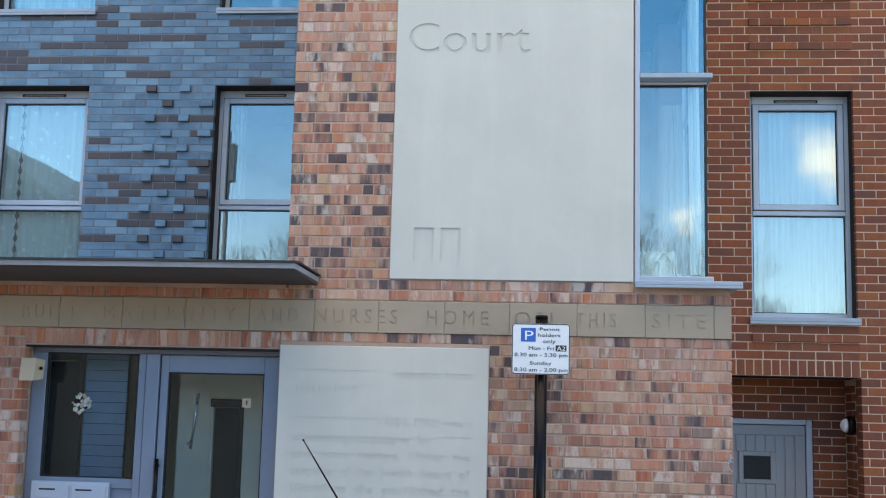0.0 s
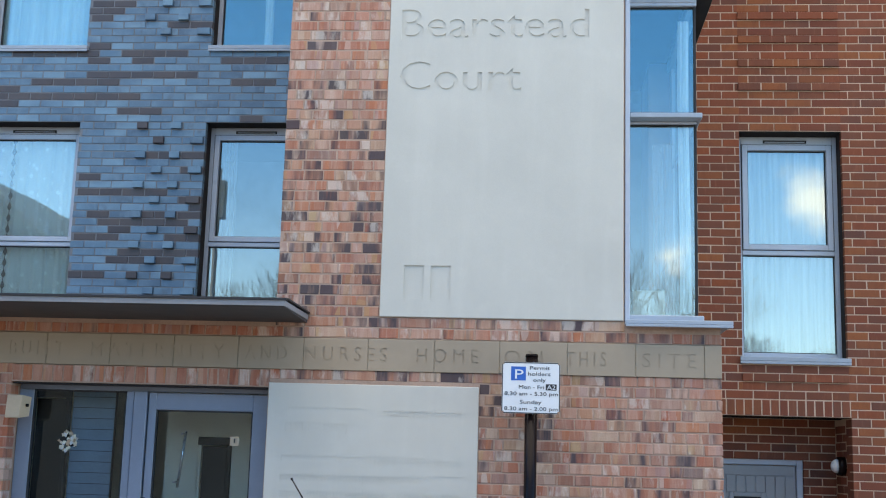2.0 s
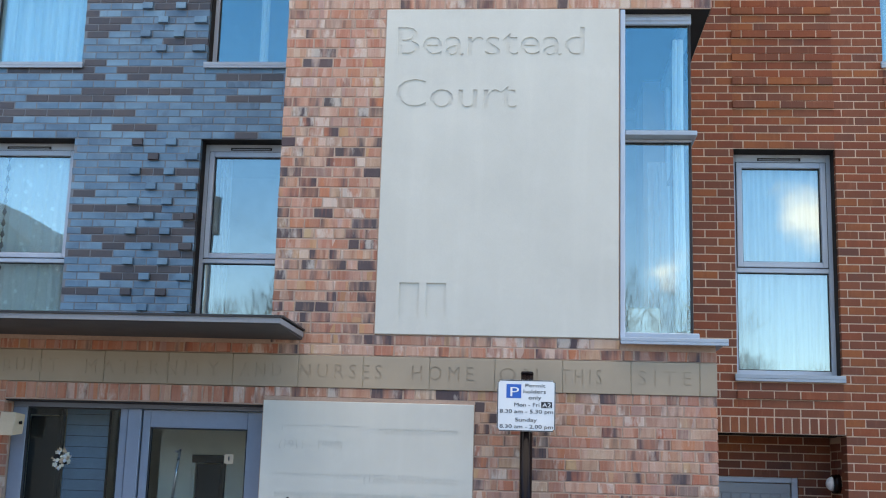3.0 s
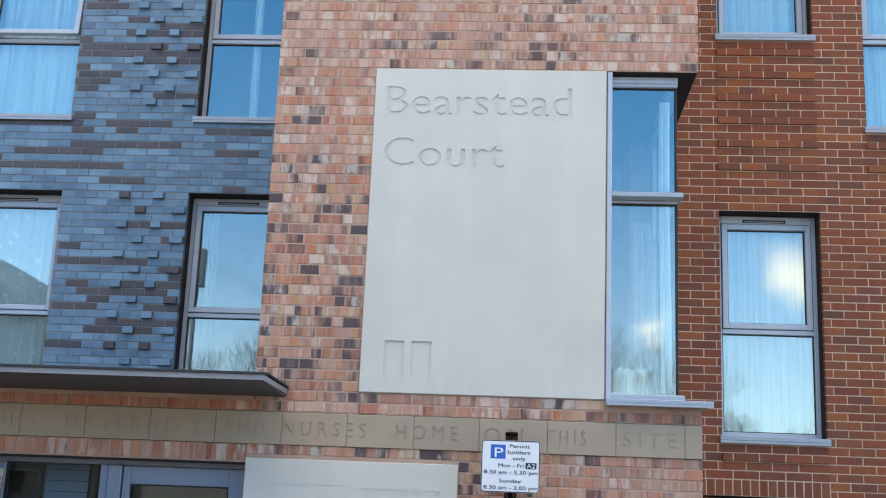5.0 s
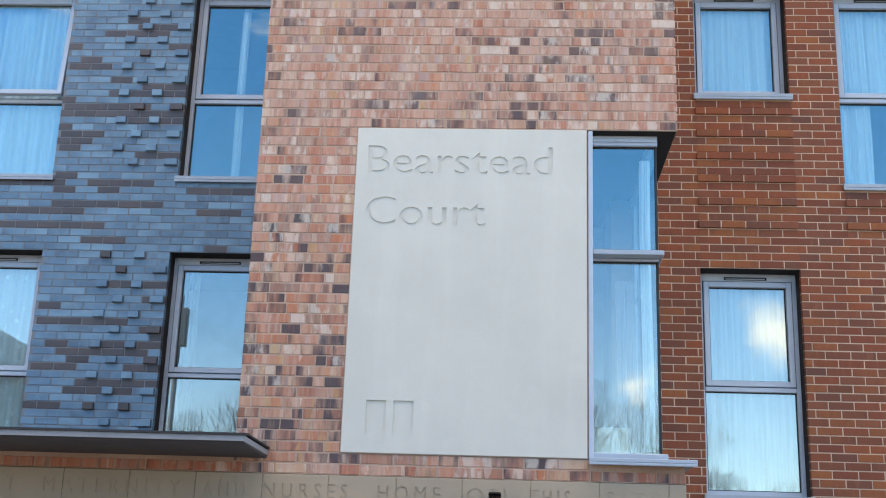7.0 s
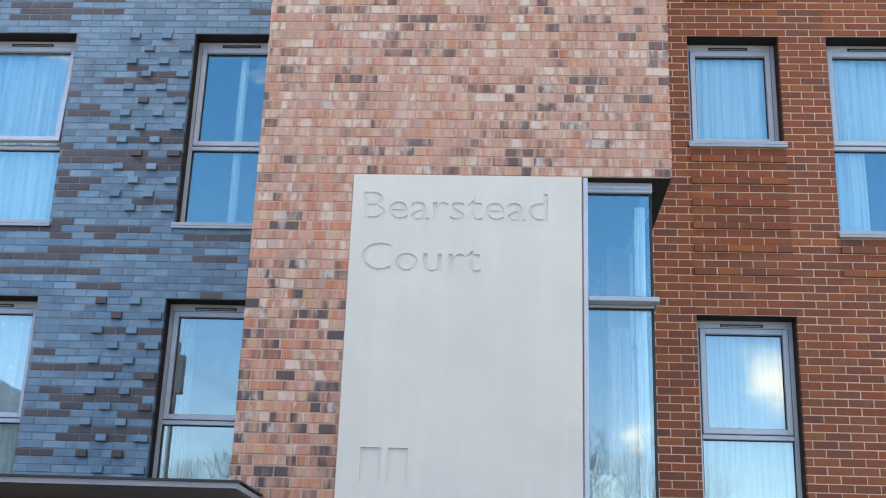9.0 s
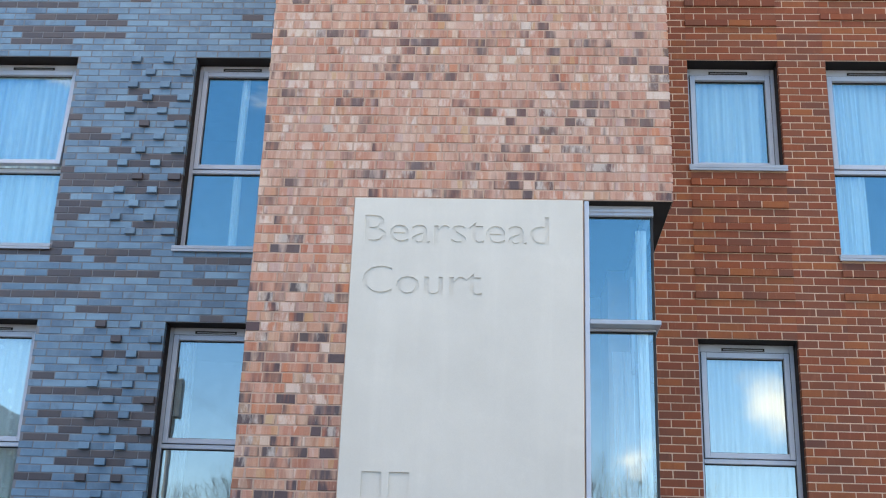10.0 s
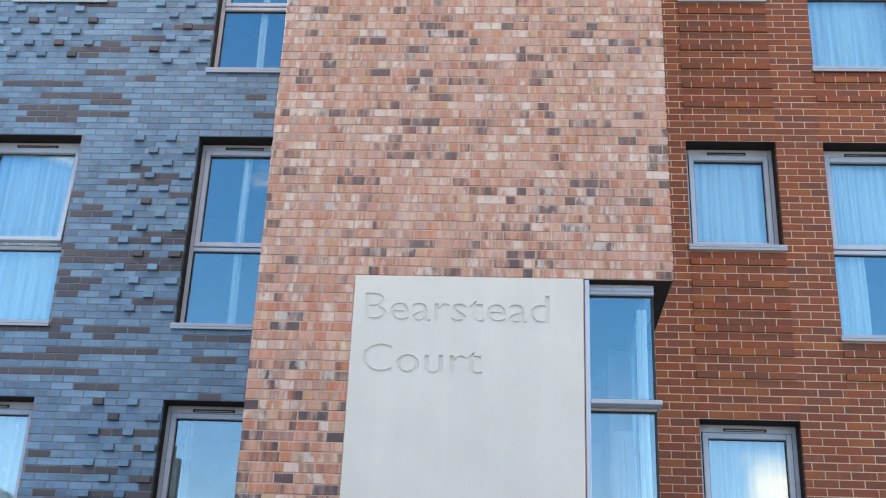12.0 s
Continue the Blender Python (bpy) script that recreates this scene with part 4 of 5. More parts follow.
lamp = thing("wall_lamp", "cream wedge-shaped wall light beside the entrance", "lamp", at=(0, 0, 0))
bm = bmesh.new()
q = [(-3.757, 2.074), (-3.655, 2.074), (-3.640, 2.236), (-3.748, 2.236)]
fr = [bm.verts.new((x, BAY - 0.10, z)) for x, z in q]
bk = [bm.verts.new((x - 0.0, BAY - 0.001, z)) for x, z in ((-3.757, 2.09), (-3.62, 2.09), (-3.61, 2.226), (-3.757, 2.226))]
for i in range(4):
    j = (i + 1) % 4
    bm.faces.new((fr[i], fr[j], bk[j], bk[i]))
bm.faces.new(fr)
bm.faces.new(bk[::-1])
bmesh.ops.bevel(bm, geom=list(bm.edges), offset=0.004, segments=1, affect="EDGES")
part("lamp_housing", bm, "cream", lamp)
part("lamp_eye", tube(bmesh.new(), (-3.628, BAY - 0.05, 2.165), (-3.612, BAY - 0.05, 2.166), 0.012), "black", lamp)

# the lobby behind the glass
tagged(part("floor", boxes((-5.3, -1.6, BAY + 0.35, BLUE + 0.3, -0.05, 0.02)), "plaster"), "plain lobby floor", "floor", kind="structure")
tagged(part("wall_lobby", boxes((-5.3, -1.6, BLUE + 0.2, BLUE + 0.3, 0.02, 2.6), (-1.75, -1.65, BAY + 0.35, BLUE + 0.2, 0.02, 2.6)), "post"), "cream lobby walls behind the glass", "wall", kind="structure")
tagged(part("ceiling", boxes((-5.3, -1.6, BAY + 0.35, BLUE + 0.3, 2.55, 2.65)), "plaster"), "pale lobby ceiling", "ceiling", kind="structure")
lobby_wall = part("wall_lobby_panel", boxes((-3.53, -3.20, BAY + 0.556, BAY + 0.60, 0.02, 2.42)), "near_black")
tagged(lobby_wall, "lobby wall panel of long blue glazed bricks", "wall", kind="structure")
tile = None
for i in range(30):
    if tile is None:
        tile = part("tile", boxes((-3.528, -3.202, BAY + 0.548, BAY + 0.555, 0.022, 0.0985), bevel=0.001), "lobby", lobby_wall)
        continue
    ob = tile.copy()
    scene.collection.objects.link(ob)
    ob.location.z = i * 0.08
tagged(part("wall_lobby_panel", boxes((-2.395, -2.02, BAY + 0.95, BAY + 1.0, 0.02, 2.5), (-2.92, -2.665, BAY + 0.95, BAY + 1.0, 0.02, 2.5), (-2.665, -2.395, BAY + 0.95, BAY + 1.0, 1.995, 2.5)), "post"), "pale lobby wall beside the inner doorway", "wall", kind="structure")
for xa, xb, dy, top in ((-3.80, -3.57, 0.50, 2.25), (-2.63, -2.43, 0.93, 1.93)):
    inner = thing("inner_door", "dark glazed inner lobby door with pale jambs", "door", "inner lobby doors", at=(0, 0, 0))
    yy = BAY + dy
    part("jamb", boxes((xa - 0.03, xa, yy, yy + 0.06, 0.02, top), bevel=0.004), "post", inner)
    part("jamb", boxes((xb, xb + 0.03, yy, yy + 0.06, 0.02, top), bevel=0.004), "gasket", inner)
    part("head", boxes((xa - 0.03, xb + 0.03, yy, yy + 0.06, top, top + 0.06), bevel=0.004), "gasket", inner)
    part("leaf", boxes((xa + 0.005, xb - 0.005, yy + 0.02, yy + 0.05, 0.02, top - 0.01), bevel=0.003), "gasket", inner)
bar = thing("pull_bar", "slim steel pull bar behind the door glass", "handle", at=(0, 0, 0))
bm = tube(bmesh.new(), (-2.60, BAY + 0.27, 1.62), (-2.56, BAY + 0.27, 2.02), 0.010)
tube(bm, (-2.60, BAY + 0.27, 1.66), (-2.60, BAY + 0.17, 1.66), 0.008)
tube(bm, (-2.56, BAY + 0.27, 2.0), (-2.56, BAY + 0.17, 2.0), 0.008)
part("bar_rod", bm, "steel", bar)
notice = thing("door_notice", "small cream notice with a dark mark stuck on the glass", "notice", at=(0, 0, 0))
part("card", boxes((-2.205, -2.14, BAY + 0.159, BAY + 0.1605, 1.925, 1.99)), "cream", notice)
part("mark", boxes((-2.178, -2.167, BAY + 0.1575, BAY + 0.1585, 1.945, 1.975)), "ink", notice)
flower = thing("paper_flower", "pale cream and pink paper flower fixed to the side light glass", "flower", at=(-3.39, BAY + 0.168, 1.925))
rnd = random.Random(5)
for i in range(40):
    a, t = rnd.uniform(0, 6.28), math.sqrt(rnd.uniform(0.02, 1.0))
    bm = bmesh.new()
    c = Vector((math.cos(a) * 0.062 * t, -0.004 - 0.03 * (1 - t), math.sin(a) * 0.062 * t))
    s = rnd.uniform(0.012, 0.022)
    v = [bm.verts.new(c + Vector((math.cos(a + k) * s * l, -0.014 * (l - 0.5), math.sin(a + k) * s * l))) for k, l in ((0, 1.3), (1.1, 0.7), (2.6, 0.9), (3.7, 0.6), (5.1, 1.0))]
    bm.faces.new(v)
    bmesh.ops.solidify(bm, geom=list(bm.faces), thickness=0.002)
    part("petal", bm, ("petal", "petal", "cream", "lens", "near_black")[i % 5], flower)
part("stem", tube(bmesh.new(), (0, -0.004, 0), (0.008, -0.002, -0.3), 0.002), "bark", flower)

# ---- recessed side door ----
D2 = 11.2
tagged(wall_body("wall_recess", "shaded red brick back wall of the door recess", 1.25, 2.95, D2 + back, D2 + 0.25, 0, 2.6, [(1.30, 2.375, 0.0, 1.966)], "mort_red"), kind="structure")
tagged(part("ceiling", boxes((1.22, 2.95, RED + 0.115, D2 + 0.0, 2.325, 2.6)), "soffit"), "dark ceiling of the door recess", "ceiling", kind="structure")
tagged(part("wall_recess_side", boxes((2.665 + back, 2.95, RED + 0.37, D2 + 0.005, 0, 2.32)), "mort_red"), "red brick side wall of the door recess", "wall", kind="structure")
d2 = thing("door_2", "grey boarded side door with a small square pane", "door", kind="structure", at=(0, 0, 0))
y = D2 + 0.05
part("door_frame", boxes((2.315, 2.373, y - 0.02, y + 0.06, 0, 1.964), (1.302, 2.315, y - 0.02, y + 0.06, 1.905, 1.964), bevel=0.004), "frame", d2)
leaf = part("door_leaf", boxes((1.302, 2.308, y + 0.008, y + 0.05, 0.01, 1.898)), "grey_door", d2)
for i in range(9):
    x = 1.42 + i * 0.088
    segs = [(0.15, 1.805)] if not 1.70 < x + 0.04 < 2.05 else [(0.15, 1.365), (1.655, 1.805)]
    for a, b in segs:
        part("board", boxes((x + 0.004, x + 0.084, y - 0.002, y + 0.007, a, b), bevel=0.003), "grey_door", leaf)
part("rail", boxes((1.302, 2.308, y - 0.002, y + 0.0075, 1.81, 1.898), (2.218, 2.308, y - 0.002, y + 0.0075, 0.01, 1.809), bevel=0.002), "grey_door", leaf)
part("pane_frame", boxes((1.71, 1.752, y - 0.012, y + 0.006, 1.365, 1.655), (1.995, 2.045, y - 0.012, y + 0.006, 1.365, 1.655), (1.752, 1.995, y - 0.012, y + 0.006, 1.615, 1.655), (1.752, 1.995, y - 0.012, y + 0.006, 1.365, 1.405), bevel=0.004), "grey_door", leaf)
p = part("pane", boxes((1.752, 1.995, y + 0.0005, y + 0.0065, 1.405, 1.615)), "gasket", leaf, "dark glass pane")
bulk = thing("bulkhead_lamp", "round black bulkhead lamp with an opal lens", "lamp", at=(0, 0, 0))
bm = tube(bmesh.new(), (2.664, RED + 0.30, 1.91), (2.60, RED + 0.30, 1.91), 0.085, 0.08, 20)
part("lamp_body", bm, "black", bulk)
bm = bmesh.new()
bmesh.ops.create_uvsphere(bm, u_segments=18, v_segments=10, radius=0.062)
for v in bm.verts:
    v.co = Vector((2.60 - 0.055 * v.co.z / 0.062 if v.co.z > 0 else 2.60, RED + 0.30 + v.co.x, 1.91 + v.co.y))
for f in bm.faces:
    f.smooth = True
part("lens", bm, "lens", bulk)

hook = thing("wall_hook", "small white curled hook on the corner of the bay", "hook")
bm, last = bmesh.new(), None
for i in range(13):
    a = 0.3 + i * 0.42
    q = Vector((1.196 + 0.016 * math.cos(a), BAY - 0.012 - 0.0012 * i, 1.655 + 0.026 * math.sin(a) - 0.0045 * i))
    if last is not None:
        tube(bm, last, q, 0.0035, sides=8)
    last = q
part("hook_wire", bm, "sill", hook)
part("hook_plate", boxes((1.191, 1.201, BAY - 0.008, BAY + 0.004, 1.635, 1.685), bevel=0.002), "sill", hook)

# ---- parking sign ----
sign = thing("parking_sign", "white parking sign on a black steel post by the wall", "sign", at=(0, 0, 0))
PX, PY = -0.077, BAY - 0.14
bm = tube(bmesh.new(), (PX, PY, 0), (PX, PY, 2.575), 0.042, sides=20)
part("post", bm, "black", sign)
part("cap", tube(bmesh.new(), (PX, PY, 2.575), (PX, PY, 2.592), 0.045, 0.04, 20), "black", sign)
for z in (2.26, 2.44):
    part("clip", boxes((PX - 0.05, PX + 0.05, PY - 0.055, PY + 0.05, z, z + 0.02)), "steel", sign)
SX0, SX1, SZ0, SZ1, SY = -0.275, 0.115, 2.190, 2.532, PY - 0.062
bm = boxes((SX0, SX1, SY, SY + 0.004, SZ0, SZ1))
bmesh.ops.bevel(bm, geom=[e for e in bm.edges if abs(e.verts[0].co.y - e.verts[1].co.y) > 0.003], offset=0.016, segments=4, affect="EDGES")
plate = part("plate", bm, "white", sign)
part("border", boxes((SX0 + 0.014, SX1 - 0.014, SY - 0.0012, SY - 0.0002, SZ1 - 0.007, SZ1 - 0.001), (SX0 + 0.014, SX1 - 0.014, SY - 0.0012, SY - 0.0002, SZ0 + 0.001, SZ0 + 0.007),
                     (SX0 + 0.001, SX0 + 0.007, SY - 0.0012, SY - 0.0002, SZ0 + 0.014, SZ1 - 0.014), (SX1 - 0.007, SX1 - 0.001, SY - 0.0012, SY - 0.0002, SZ0 + 0.014, SZ1 - 0.014)), "ink", plate)


def sx(x):
    return SX0 + (x - 907) / 102 * (SX1 - SX0)


def sz(y):
    return SZ1 - (y - 574) / 92.5 * (SZ1 - SZ0)


part("blue_square", boxes((sx(923), sx(949), SY - 0.0014, SY - 0.0002, sz(607), sz(582))), "sign_blue", plate)
letters("letter_p", [("P", sx(930), sx(945), sz(604), 0.066)], "white", plate, SY - 0.0026)
for w in [("Permit", sx(956), sx(991), sz(587), 0.024), ("holders", sx(953), sx(992), sz(598), 0.026), ("only", sx(962), sx(984), sz(609), 0.026),
          ("Mon - Fri", sx(937), sx(981), sz(622), 0.026), ("8.30 am - 5.30 pm", sx(912), sx(1005), sz(634), 0.026),
          ("Sunday", sx(939), sx(977), sz(649), 0.026), ("8.30 am - 2.00 pm", sx(912), sx(1005), sz(661), 0.026)]:
    letters("wording", [w], "ink", plate, SY - 0.0016)
part("zone_box", boxes((sx(984), sx(1003), SY - 0.0014, SY - 0.0002, sz(624), sz(613))), "ink", plate)
letters("zone_mark", [("A2", sx(986), sx(1001), sz(622.5), 0.03)], "white", plate, SY - 0.0026)

# ---- parked car with its aerial ----
def parked_car():
    car = thing("parked_car", "dark parked hatchback with a raked roof aerial", "car", at=(0.35, 5.15, -0.1))
    prof = [(-2.0, 0.35), (-2.05, 0.75), (-1.9, 0.98), (-1.55, 1.45), (-1.2, 1.54), (0.1, 1.53), (0.9, 1.05), (1.75, 0.92), (2.02, 0.7), (2.0, 0.35)]
    bm = bmesh.new()
    sides = []
    for s in (-1, 1):
        sides.append([bm.verts.new((x, s * (0.84 - 0.17 * max(0, z - 0.95) / 0.6), z)) for x, z in prof])
    for i in range(len(prof)):
        j = (i + 1) % len(prof)
        bm.faces.new((sides[0][i], sides[0][j], sides[1][j], sides[1][i]))
    bm.faces.new(sides[0][::-1])
    bm.faces.new(sides[1])
    bmesh.ops.bevel(bm, geom=list(bm.edges), offset=0.04, segments=2, affect="EDGES")
    part("car_body", bm, "car", car)
    for s in (-1, 1):
        for a in ((-1.35, -0.35), (-0.3, 0.65)):
            bm = bmesh.new()
            x0, x1 = a
            top1 = x1 if x1 < 0 else 0.12
            v = [bm.verts.new((x, s * (0.85 - 0.17 * max(0, z - 0.95) / 0.6), z)) for x, z in ((x0, 1.0), (x1, 1.0), (top1, 1.42), (x0 + 0.05, 1.42))]
            bm.faces.new(v)
            bmesh.ops.solidify(bm, geom=list(bm.faces), thickness=0.01)
            part("side_window", bm, "gasket", car)
        for x in (-1.25, 1.25):
            w = part("wheel", tube(bmesh.new(), (x, s * 0.68, 0.31), (x, s * 0.87, 0.31), 0.31, sides=24), "rubber", car)
            part("rim", tube(bmesh.new(), (x, s * 0.871, 0.31), (x, s * 0.885, 0.31), 0.2, 0.17, 16), "steel", w)
    a0, a1 = Vector((-1.17, -0.13, 1.525)), Vector((-1.393, -0.15, 1.873))
    bm = tube(bmesh.new(), a0, a0.lerp(a1, 0.25), 0.006, 0.005, 8)
    tube(bm, a0.lerp(a1, 0.25), a1, 0.0042, 0.003, 8)
    tube(bm, a1, a1 + (a1 - a0) * 0.02, 0.005, 0.005, 8)
    part("aerial", bm, "black", car, "thin black raked aerial")
    return car


parked_car()


# ---- across the street, seen in the glass ----
def terrace_house(x, y, w, depth, eaves, ridge, material, label):
    """A plain gabled house: its gable faces the street."""
    h = thing("house", label, "house", "houses across the street", at=(x, y, -0.13))
    bm = bmesh.new()
    pts = [(-w / 2, 0), (w / 2, 0), (w / 2, eaves), (0, ridge), (-w / 2, eaves)]
    a = [bm.verts.new((px_, 0, pz)) for px_, pz in pts]
    b = [bm.verts.new((px_, -depth, pz)) for px_, pz in pts]
    for i in range(5):
        j = (i + 1) % 5
        bm.faces.new((a[i], a[j], b[j], b[i]))
    bm.faces.new(a)
    bm.faces.new(b[::-1])
    part("wall", bm, material, h)
    for s in (-1, 1):
        bm = bmesh.new()
        n = Vector((s * (ridge - eaves), 0, w / 2)).normalized() * 0.12
        q = [Vector((0, 0.25, ridge)), Vector((s * (w / 2 + 0.3), 0.25, eaves - 0.3 * (ridge - eaves) / (w / 2))), Vector((s * (w / 2 + 0.3), -depth - 0.25, eaves - 0.3 * (ridge - eaves) / (w / 2))), Vector((0, -depth - 0.25, ridge))]
        lo = [bm.verts.new(v + n * 0.05) for v in q]
        hi = [bm.verts.new(v + n) for v in q]
        for i in range(4):
            j = (i + 1) % 4
            bm.faces.new((lo[i], lo[j], hi[j], hi[i]))
        bm.faces.new(lo[::-1])
        bm.faces.new(hi)
        part("roof", bm, "slate", h)
    for wx in (-w * 0.25, w * 0.25):
        for wz in (1.0, 3.7):
            win = part("window", boxes((wx - 0.55, wx - 0.48, 0.002, 0.05, wz, wz + 1.5), (wx + 0.48, wx + 0.55, 0.002, 0.05, wz, wz + 1.5), (wx - 0.48, wx + 0.48, 0.002, 0.05, wz + 1.43, wz + 1.5),
                                       (wx - 0.48, wx + 0.48, 0.002, 0.05, wz, wz + 0.07), (wx - 0.48, wx + 0.48, 0.002, 0.05, wz + 0.7, wz + 0.76)), "white", h)
            part("pane", boxes((wx - 0.48, wx + 0.48, 0.003, 0.012, wz + 0.07, wz + 1.43)), "gasket", win)
    chim = part("chimney", boxes((w * 0.2, w * 0.2 + 0.5, -depth * 0.5, -depth * 0.5 + 0.9, eaves + 0.2, ridge + 1.0), bevel=0.02), "red", h)
    part("chimney_pot", tube(bmesh.new(), (w * 0.2 + 0.25, -depth * 0.5 + 0.45, ridge + 1.0), (w * 0.2 + 0.25, -depth * 0.5 + 0.45, ridge + 1.4), 0.13, 0.1), "red", chim)
    return h


terrace_house(-15.2, -7.5, 9.0, 9.0, 5.4, 9.1, "render", "grey rendered gabled house across the street")
terrace_house(-27.0, -7.5, 9.0, 9.0, 5.4, 9.1, "red", "red brick gabled house across the street")
terrace_house(-3.2, -14.0, 6.0, 8.0, 5.0, 6.4, "render", "small grey rendered house across the street")
terrace_house(16.5, -12, 9.0, 9.0, 3.6, 5.6, "red", "low red brick house across the street")
tagged(part("garden_wall", boxes((-10.4, 11.5, -7.75, -7.5, -0.13, 3.25), (-10.4, 11.5, -7.8, -7.45, 3.25, 3.33)), "slate"), "tall dark slate-clad garden wall across the street", "wall", kind="structure")


def bare_tree(x, y, height, seed, label):
    """A leafless tree: a tapered trunk and limbs that fork down to twigs."""
    rnd = random.Random(seed)
    tree = thing("bare_tree", label, "tree", "bare trees across the street", at=(x, y, -0.13))
    trunk, crown = bmesh.new(), bmesh.new()

    def grow(p, d, length, r, depth):
        bm = trunk if depth < 2 else crown
        steps = 3
        for _ in range(steps):
            q = p + d * (length / steps)
            tube(bm, p, q, max(r, 0.0045), max(r * 0.85, 0.004), 7 if depth < 2 else 4, caps=False)
            p, r = q, r * 0.85
            d = (d + Vector((rnd.uniform(-0.14, 0.14), rnd.uniform(-0.14, 0.14), 0.05))).normalized()
        if depth >= 7:
            return
        for k in range(3 if depth < 5 else 2):
            side = Vector((rnd.uniform(-1, 1), rnd.uniform(-1, 1), rnd.uniform(0.0, 0.5))).normalized()
            grow(p, (d * 0.95 + side * 0.75).normalized(), length * rnd.uniform(0.62, 0.82), r * 0.66, depth + 1)

    grow(Vector((0, 0, 0)), Vector((0, 0, 1)), height * 0.3, height * 0.009, 0)
    part("trunk", trunk, "bark", tree)
    part("crown", crown, "bark", tree, "bare crown of fine brown twigs")
    return tree


bare_tree(3.3, -30.0, 10.0, 3, "tall leafless tree with fine twigs across the street")
bare_tree(6.6, -31.0, 10.4, 8, "tall leafless tree with fine twigs across the street")
bare_tree(8.4, -30.0, 8.4, 21, "leafless tree with upright twigs across the street")
bare_tree(12.0, -33.0, 7.4, 27, "leafless tree with fine twigs across the street")
bare_tree(-10.2, -30.0, 10.2, 31, "tall leafless tree with fine twigs across the street")
bare_tree(-11.8, -29.0, 10.0, 12, "tall leafless tree with fine twigs across the street")
pole = thing("telegraph_pole", "dark timber telegraph pole with a junction box and wires", "pole", at=(-8.24, -6.4, -0.13))
part("pole_shaft", tube(bmesh.new(), (0, 0, 0), (0, 0, 9.1), 0.085, 0.06, 12), "old_timber", pole)
part("junction_box", boxes((-0.10, 0.26, 0.1, 0.3, 7.75, 8.75), bevel=0.03), "old_timber", pole, "grey junction box on the pole")
for i in range(4):
    bm = bmesh.new()
    a, b = Vector((0.24, 0.1, 8.75 - i * 0.1)), Vector((5.04, -7.5 - 0.3 * i, 6.43 - 0.02 * i))
    last = a
    for s in range(1, 9):
        u = s / 8
        q = a.lerp(b, u) - Vector((0, 0, 0.7 * u * (1 - u)))
        tube(bm, last, q, 0.003, sides=4, caps=False)
        last = q
    part("wire", bm, "black", pole)


# ---- bricks ----
def brick_block(l, h, d, jit, rnd):
    """Corners of a brick with a worn front edge: verts and faces, its front face at y = 0."""
    c = 0.003
    j = lambda s: rnd.uniform(-s, s) * jit
    hx, hz = l / 2, h / 2
    outer = [(-hx + j(0.003), c, -hz + j(0.002)), (hx + j(0.003), c, -hz + j(0.002)), (hx + j(0.003), c, hz + j(0.002)), (-hx + j(0.003), c, hz + j(0.002))]
    inner = [(x - math.copysign(c, x), j(0.0015), z - math.copysign(c, z)) for x, _, z in outer]
    rear = [(x, d, z) for x, _, z in outer]
    v = inner + outer + rear
    f = [(0, 1, 2, 3)]
    for i in range(4):
        k = (i + 1) % 4
        f.append((i, i + 4, k + 4, k))
        f.append((i + 4, i + 8, k + 8, k + 4))
    return v, f


def stack(parent, y, material, rows, near, jit, seed, depth=0.20, rough=0.0015, most=300):
    """Lays bricks (x, z, length, height, proud) on a wall. Whole ones in the stretch near become parts, the rest one joined part."""
    rnd = random.Random(seed)
    shared = {}
    verts, faces, count = [], [], 0
    for x, z, l, h, proud in rows:
        dy = y - proud + rnd.uniform(-rough, rough)
        whole = abs(l - (STRETCH - JOINT)) < 1e-4 and h < 0.07
        if whole and count < most and near[0] < x < near[1] and near[2] < z < near[3]:
            count += 1
            kind = rnd.randrange(4)
            if kind not in shared:
                v, f = brick_block(l, h, depth, jit, rnd)
                me = bpy.data.meshes.new("brick")
                me.from_pydata(v, [], f)
                me.materials.append(M[material])
                shared[kind] = me
            ob = new("brick", shared[kind])
            ob.parent = parent
            ob.location = (x, dy, z)
            ob.rotation_euler = (0, rnd.uniform(-0.006, 0.006) * jit, 0)
            continue
        v, f = brick_block(l, h, depth + proud, jit, rnd)
        n = len(verts)
        verts += [(a + x, b + dy, c + z) for a, b, c in v]
        faces += [tuple(i + n for i in q) for q in f]
    me = bpy.data.meshes.new("brickwork")
    me.from_pydata(verts, [], faces)
    me.materials.append(M[material])
    ob = new("brickwork", me)
    ob.parent = parent
    tagged(ob, kind="stuff")


